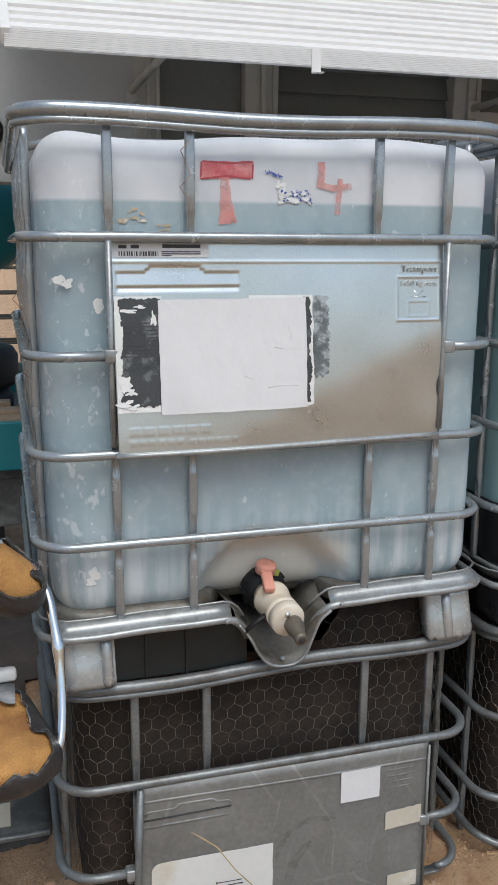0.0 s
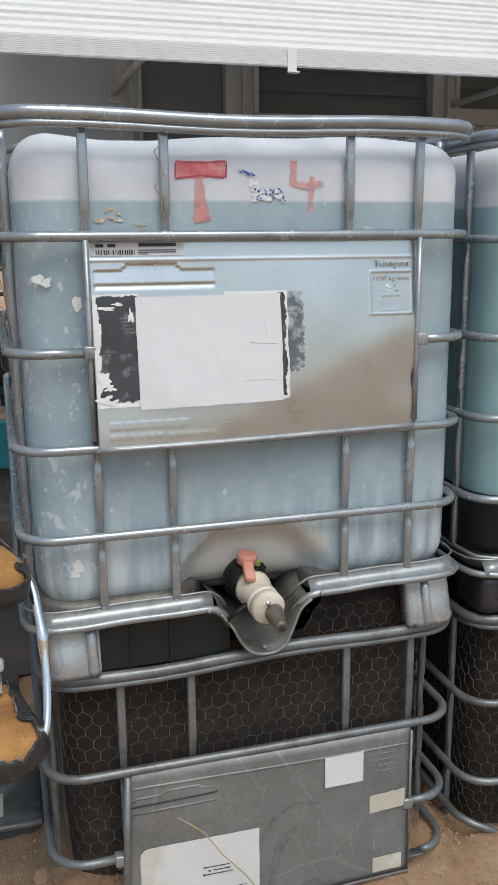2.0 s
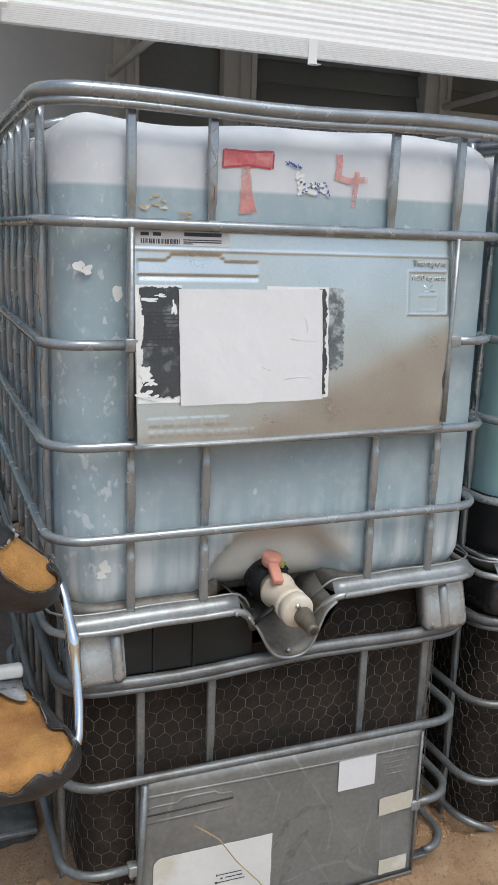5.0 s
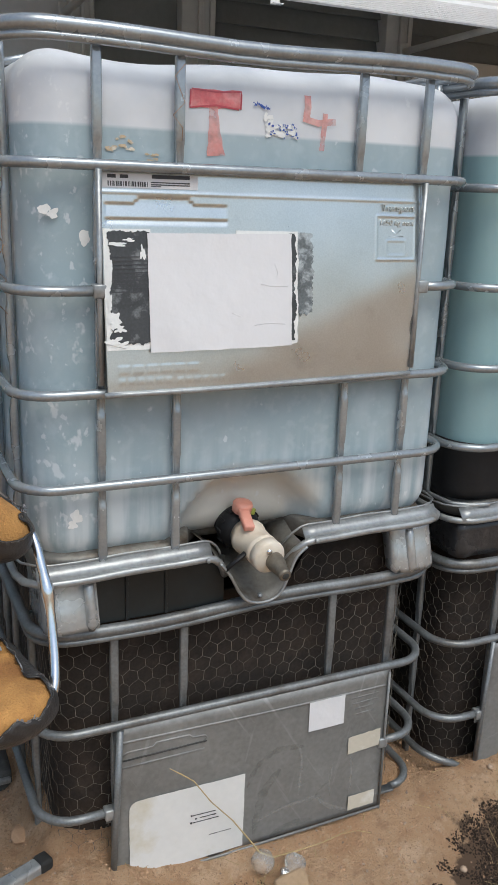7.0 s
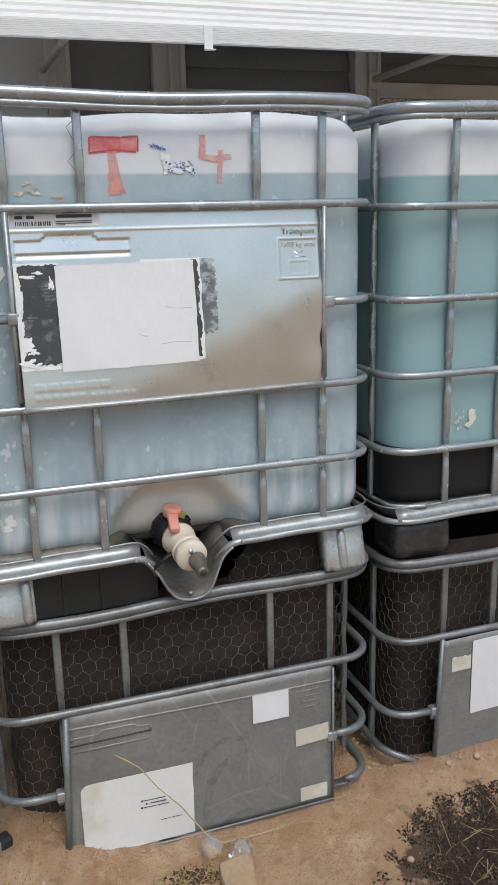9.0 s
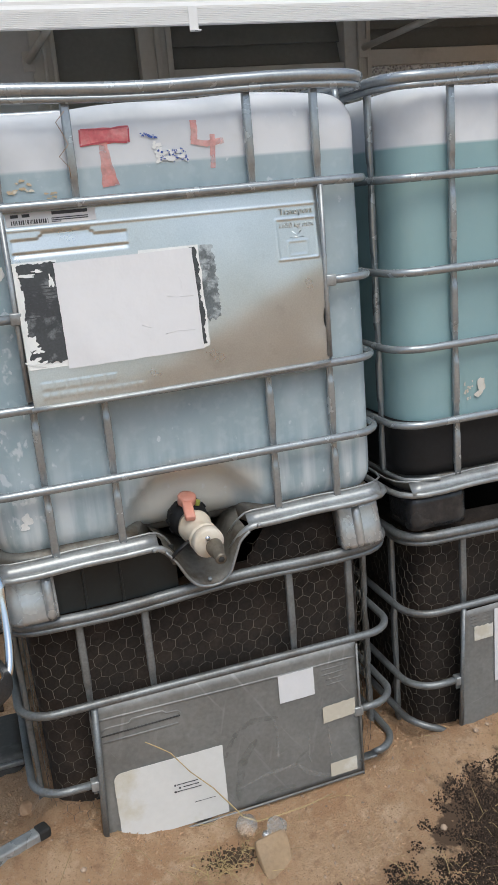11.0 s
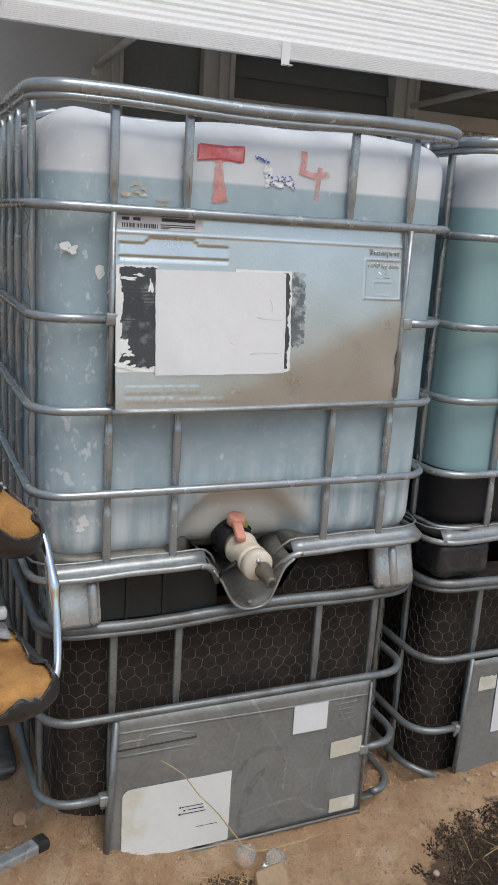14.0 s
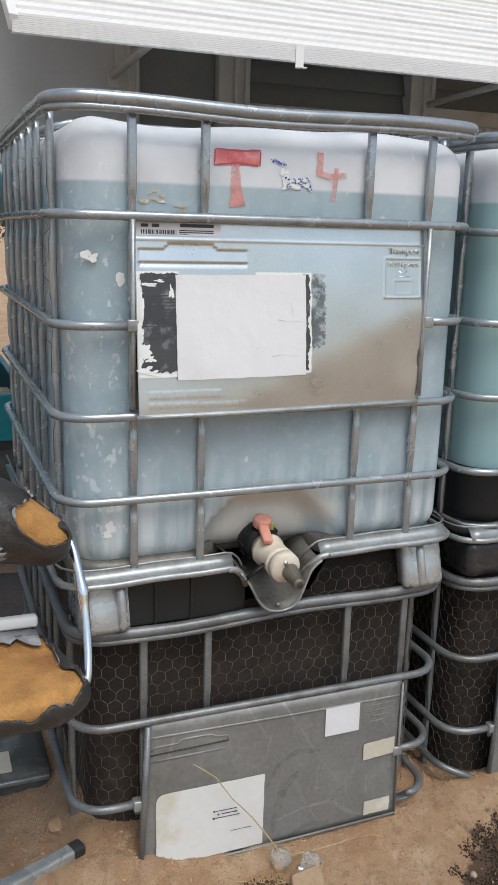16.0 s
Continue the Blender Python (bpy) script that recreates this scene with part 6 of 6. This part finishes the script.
# far scrub line
rnd = random.Random(8)
verts, faces = [], []
for i in range(2600):
    a = rnd.uniform(-0.5, 0.5)
    d = rnd.uniform(70, 120)
    h = (2.5 + 2.0 * noise.noise(Vector((a * 30, 0, 0)))) * rnd.random() ** 0.6
    c = Vector((math.sin(a) * d, math.cos(a) * d, h))
    s = rnd.uniform(0.25, 0.7)
    b0 = len(verts)
    for q in range(3):
        verts.append(c + Vector((rnd.uniform(-s, s), rnd.uniform(-s, s), rnd.uniform(-s, s))))
    faces.append((b0, b0 + 1, b0 + 2))
me = bpy.data.meshes.new("scrub")
me.from_pydata(verts, [], faces)
me.materials.append(M["far"])
tagged(new("scrub", me), "dark far line of scrub", "shrubs", kind="stuff")

# ---------------------------------------------------------------- litter on the soil


def lump(bm, c, s, rnd, squash=0.7, sub=1):
    v = bmesh.ops.create_icosphere(bm, subdivisions=sub, radius=1.0)["verts"]
    e = [s * rnd.uniform(0.7, 1.25), s * rnd.uniform(0.7, 1.25), s * squash * rnd.uniform(0.7, 1.2)]
    o = Vector((rnd.uniform(0, 50), 0, 0))
    for q in v:
        k = 1 + 0.35 * noise.noise(q.co * 1.4 + o)
        q.co = Vector((q.co.x * e[0], q.co.y * e[1], q.co.z * e[2])) * k + c
    return bm


def scatter(name, mat, count, place, size, label, cat, seed, squash=0.7):
    r = random.Random(seed)
    src = bmesh.new()
    bmesh.ops.create_icosphere(src, subdivisions=1, radius=1.0)
    src.verts.ensure_lookup_table()
    bv = [v.co.copy() for v in src.verts]
    bfc = [[v.index for v in f.verts] for f in src.faces]
    src.free()
    verts, faces = [], []
    for _ in range(count):
        x, y = place(r)
        s = size[0] + (size[1] - size[0]) * r.random() ** 3
        rot = Euler((r.uniform(0, 3), r.uniform(0, 3), r.uniform(0, 6))).to_matrix()
        ex = Vector((s * r.uniform(0.6, 1.5), s * r.uniform(0.6, 1.2), s * squash))
        z = ground_z(x, y) + s * 0.25
        b0 = len(verts)
        for v in bv:
            q = rot @ Vector((v.x * ex.x, v.y * ex.y, v.z * ex.z)) * r.uniform(0.82, 1.15)
            verts.append((q.x + x, q.y + y, q.z + z))
        faces += [[i + b0 for i in f] for f in bfc]
    me = bpy.data.meshes.new(name)
    me.from_pydata(verts, [], faces)
    me.materials.append(M[mat])
    return tagged(new(name, me), label, cat, kind="stuff")


def yard(r):
    """A place on the bare soil, seldom in the mulch."""
    while True:
        x, y = r.uniform(-0.5, 2.0), 1.15 + 1.0 * r.random() ** 0.8 if r.random() < 0.8 else r.uniform(1.7, 2.9)
        if r.random() < 0.12 or min(math.hypot((x - 1.33) / 0.36, (y - 1.455) / 0.20), math.hypot((x - 1.20) / 0.55, (y - 1.31) / 0.15)) > 1:
            return x, y


def patch(r):
    """A place in the dark mulch patch."""
    while True:
        x, y = r.uniform(0.75, 2.0), r.uniform(1.10, 1.62)
        d = noise.noise(Vector((x * 7, y * 7, 2.0))) * 0.9 + noise.noise(Vector((x * 22, y * 22, 5.0))) * 0.5
        core = 1 - min(math.hypot((x - 1.33) / 0.29, (y - 1.455) / 0.155), math.hypot((x - 1.20) / 0.5, (y - 1.31) / 0.12))
        if core + d * 0.75 > r.uniform(-0.1, 0.75):
            return x, y


scatter("gravel", "stone", 1100, yard, (0.0010, 0.0060), "small pale pebbles strewn over the soil", "pebbles", 1)
scatter("soil_crumbs", "clod", 14000, yard, (0.0008, 0.0052), "crumbs of reddish soil", "soil", 2)
scatter("black_mulch", "mulch", 60000, patch, (0.0009, 0.0042), "patch of black mulch crumbs on the soil", "mulch", 3)
tagged(part("clod", lump(bmesh.new(), Vector((0.040, 1.89, ground_z(0.040, 1.89) + 0.004)), 0.028, random.Random(21), 0.32, 3), "clod"), "flat brown clod of dried soil", "clod")
scatter("leaf_litter", "litter", 900, lambda r: (0.52 + r.gauss(0, 0.032), 1.595 + r.gauss(0, 0.016)), (0.0012, 0.0060), "small dark heap of leaf litter and straw", "litter", 14, 0.4)
for x, y, s in ((1.41, 1.685, 0.012), (1.315, 1.69, 0.009), (1.36, 1.70, 0.006), (1.09, 1.50, 0.010), (0.42, 1.60, 0.006), (0.15, 1.64, 0.007)):
    rr = random.Random(int(x * 1000))
    tagged(part("stone", lump(bmesh.new(), Vector((x, y, ground_z(x, y) + s * 0.45)), s, rr, 0.75, 2), "stone"), "small rounded sandy stone on the soil", "stone", "loose stones")


def straw_bits():
    r = random.Random(6)
    bm = bmesh.new()
    for i in range(240):
        k = r.random()
        if k < 0.35:
            x, y = patch(r)
        elif k < 0.7:
            x, y = 0.51 + r.gauss(0, 0.075), 1.575 + r.gauss(0, 0.025)
        else:
            x, y = r.uniform(-0.3, 1.9), r.uniform(1.15, 1.75)
        L, a = r.uniform(0.008, 0.045), r.uniform(0, math.pi)
        dx, dy = math.cos(a) * L, math.sin(a) * L
        w = r.uniform(0.0004, 0.0010)
        p = [(x - dx, y - dy, ground_z(x - dx, y - dy) + 0.004), (x, y, ground_z(x, y) + 0.006 + r.uniform(0, 0.008)), (x + dx, y + dy, ground_z(x + dx, y + dy) + 0.004)]
        rows = []
        for q in p:
            q = Vector(q)
            o = Vector((-math.sin(a), math.cos(a), 0)) * w
            rows.append([bm.verts.new(q + o), bm.verts.new(q + Vector((0, 0, w))), bm.verts.new(q - o), bm.verts.new(q - Vector((0, 0, w)))])
        for s, t in zip(rows, rows[1:]):
            for j in range(4):
                bm.faces.new((s[j], s[(j + 1) % 4], t[(j + 1) % 4], t[j]))
    o = part("straw", bm, "straw", None)
    tagged(o, "dry straw bits scattered on the soil", "straw", kind="stuff")


straw_bits()
stem = tagged(part("dry_straw_stalk", sweep(bmesh.new(), [(x + 0.006, y + 0.012, z - 0.008) for x, y, z in [(0.345, AY - 0.026, 0.335), (0.372, AY - 0.030, 0.315), (0.405, AY - 0.028, 0.285), (0.450, AY - 0.030, 0.215), (0.505, AY - 0.035, 0.150), (0.552, AY - 0.045, 0.080), (0.575, AY - 0.055, 0.045), (0.60, AY - 0.062, 0.030), (0.66, AY - 0.065, 0.030), (0.74, AY - 0.070, 0.036), (0.83, AY - 0.060, 0.040)]], [0.0008, 0.0018, 0.0014, 0.0014, 0.0016, 0.0020, 0.0024, 0.0022, 0.0018, 0.0015, 0.001], 6), "straw"), "long bent dry stem leaning on the plate", "stem")
# litter heap at the foot of the plate
jar = tagged(part("plastic_ball", lathe(bmesh.new(), [(0.004, -0.026), (0.018, -0.022), (0.028, -0.006), (0.029, 0.006), (0.022, 0.021), (0.004, 0.028)], pose(0.582, 1.645, 0.022)), "clear"), "scuffed clear plastic bubble lying in the dirt", "litter")
jar2 = tagged(part("plastic_wrap", lump(bmesh.new(), Vector((0.655, 1.615, 0.012)), 0.026, random.Random(11), 0.9, 4), "clear"), "crumpled clear plastic wrap on the soil", "litter")
tagged(part("foil_scrap", lump(bmesh.new(), Vector((0.622, 1.605, 0.008)), 0.014, random.Random(3), 1.2, 3), "foil"), "crumpled silver foil scrap", "litter")
bm = rounded_body(-0.046, 0.046, -0.012, 0.012, -0.058, 0.050, 0.008, 0.012, lambda p: Vector((p.x * (1 - 2.2 * max(0.0, -p.z)) , p.y + 0.006 * noise.noise(p * 25), p.z + 0.1 * p.x)), 0.009)
bmesh.ops.transform(bm, matrix=pose(0.626, 1.560, -0.018, -40, 6, 8), verts=bm.verts)
tagged(part("brown_shard", bm, "brown", smooth=False), "dirty brown shard lying in the soil", "litter")
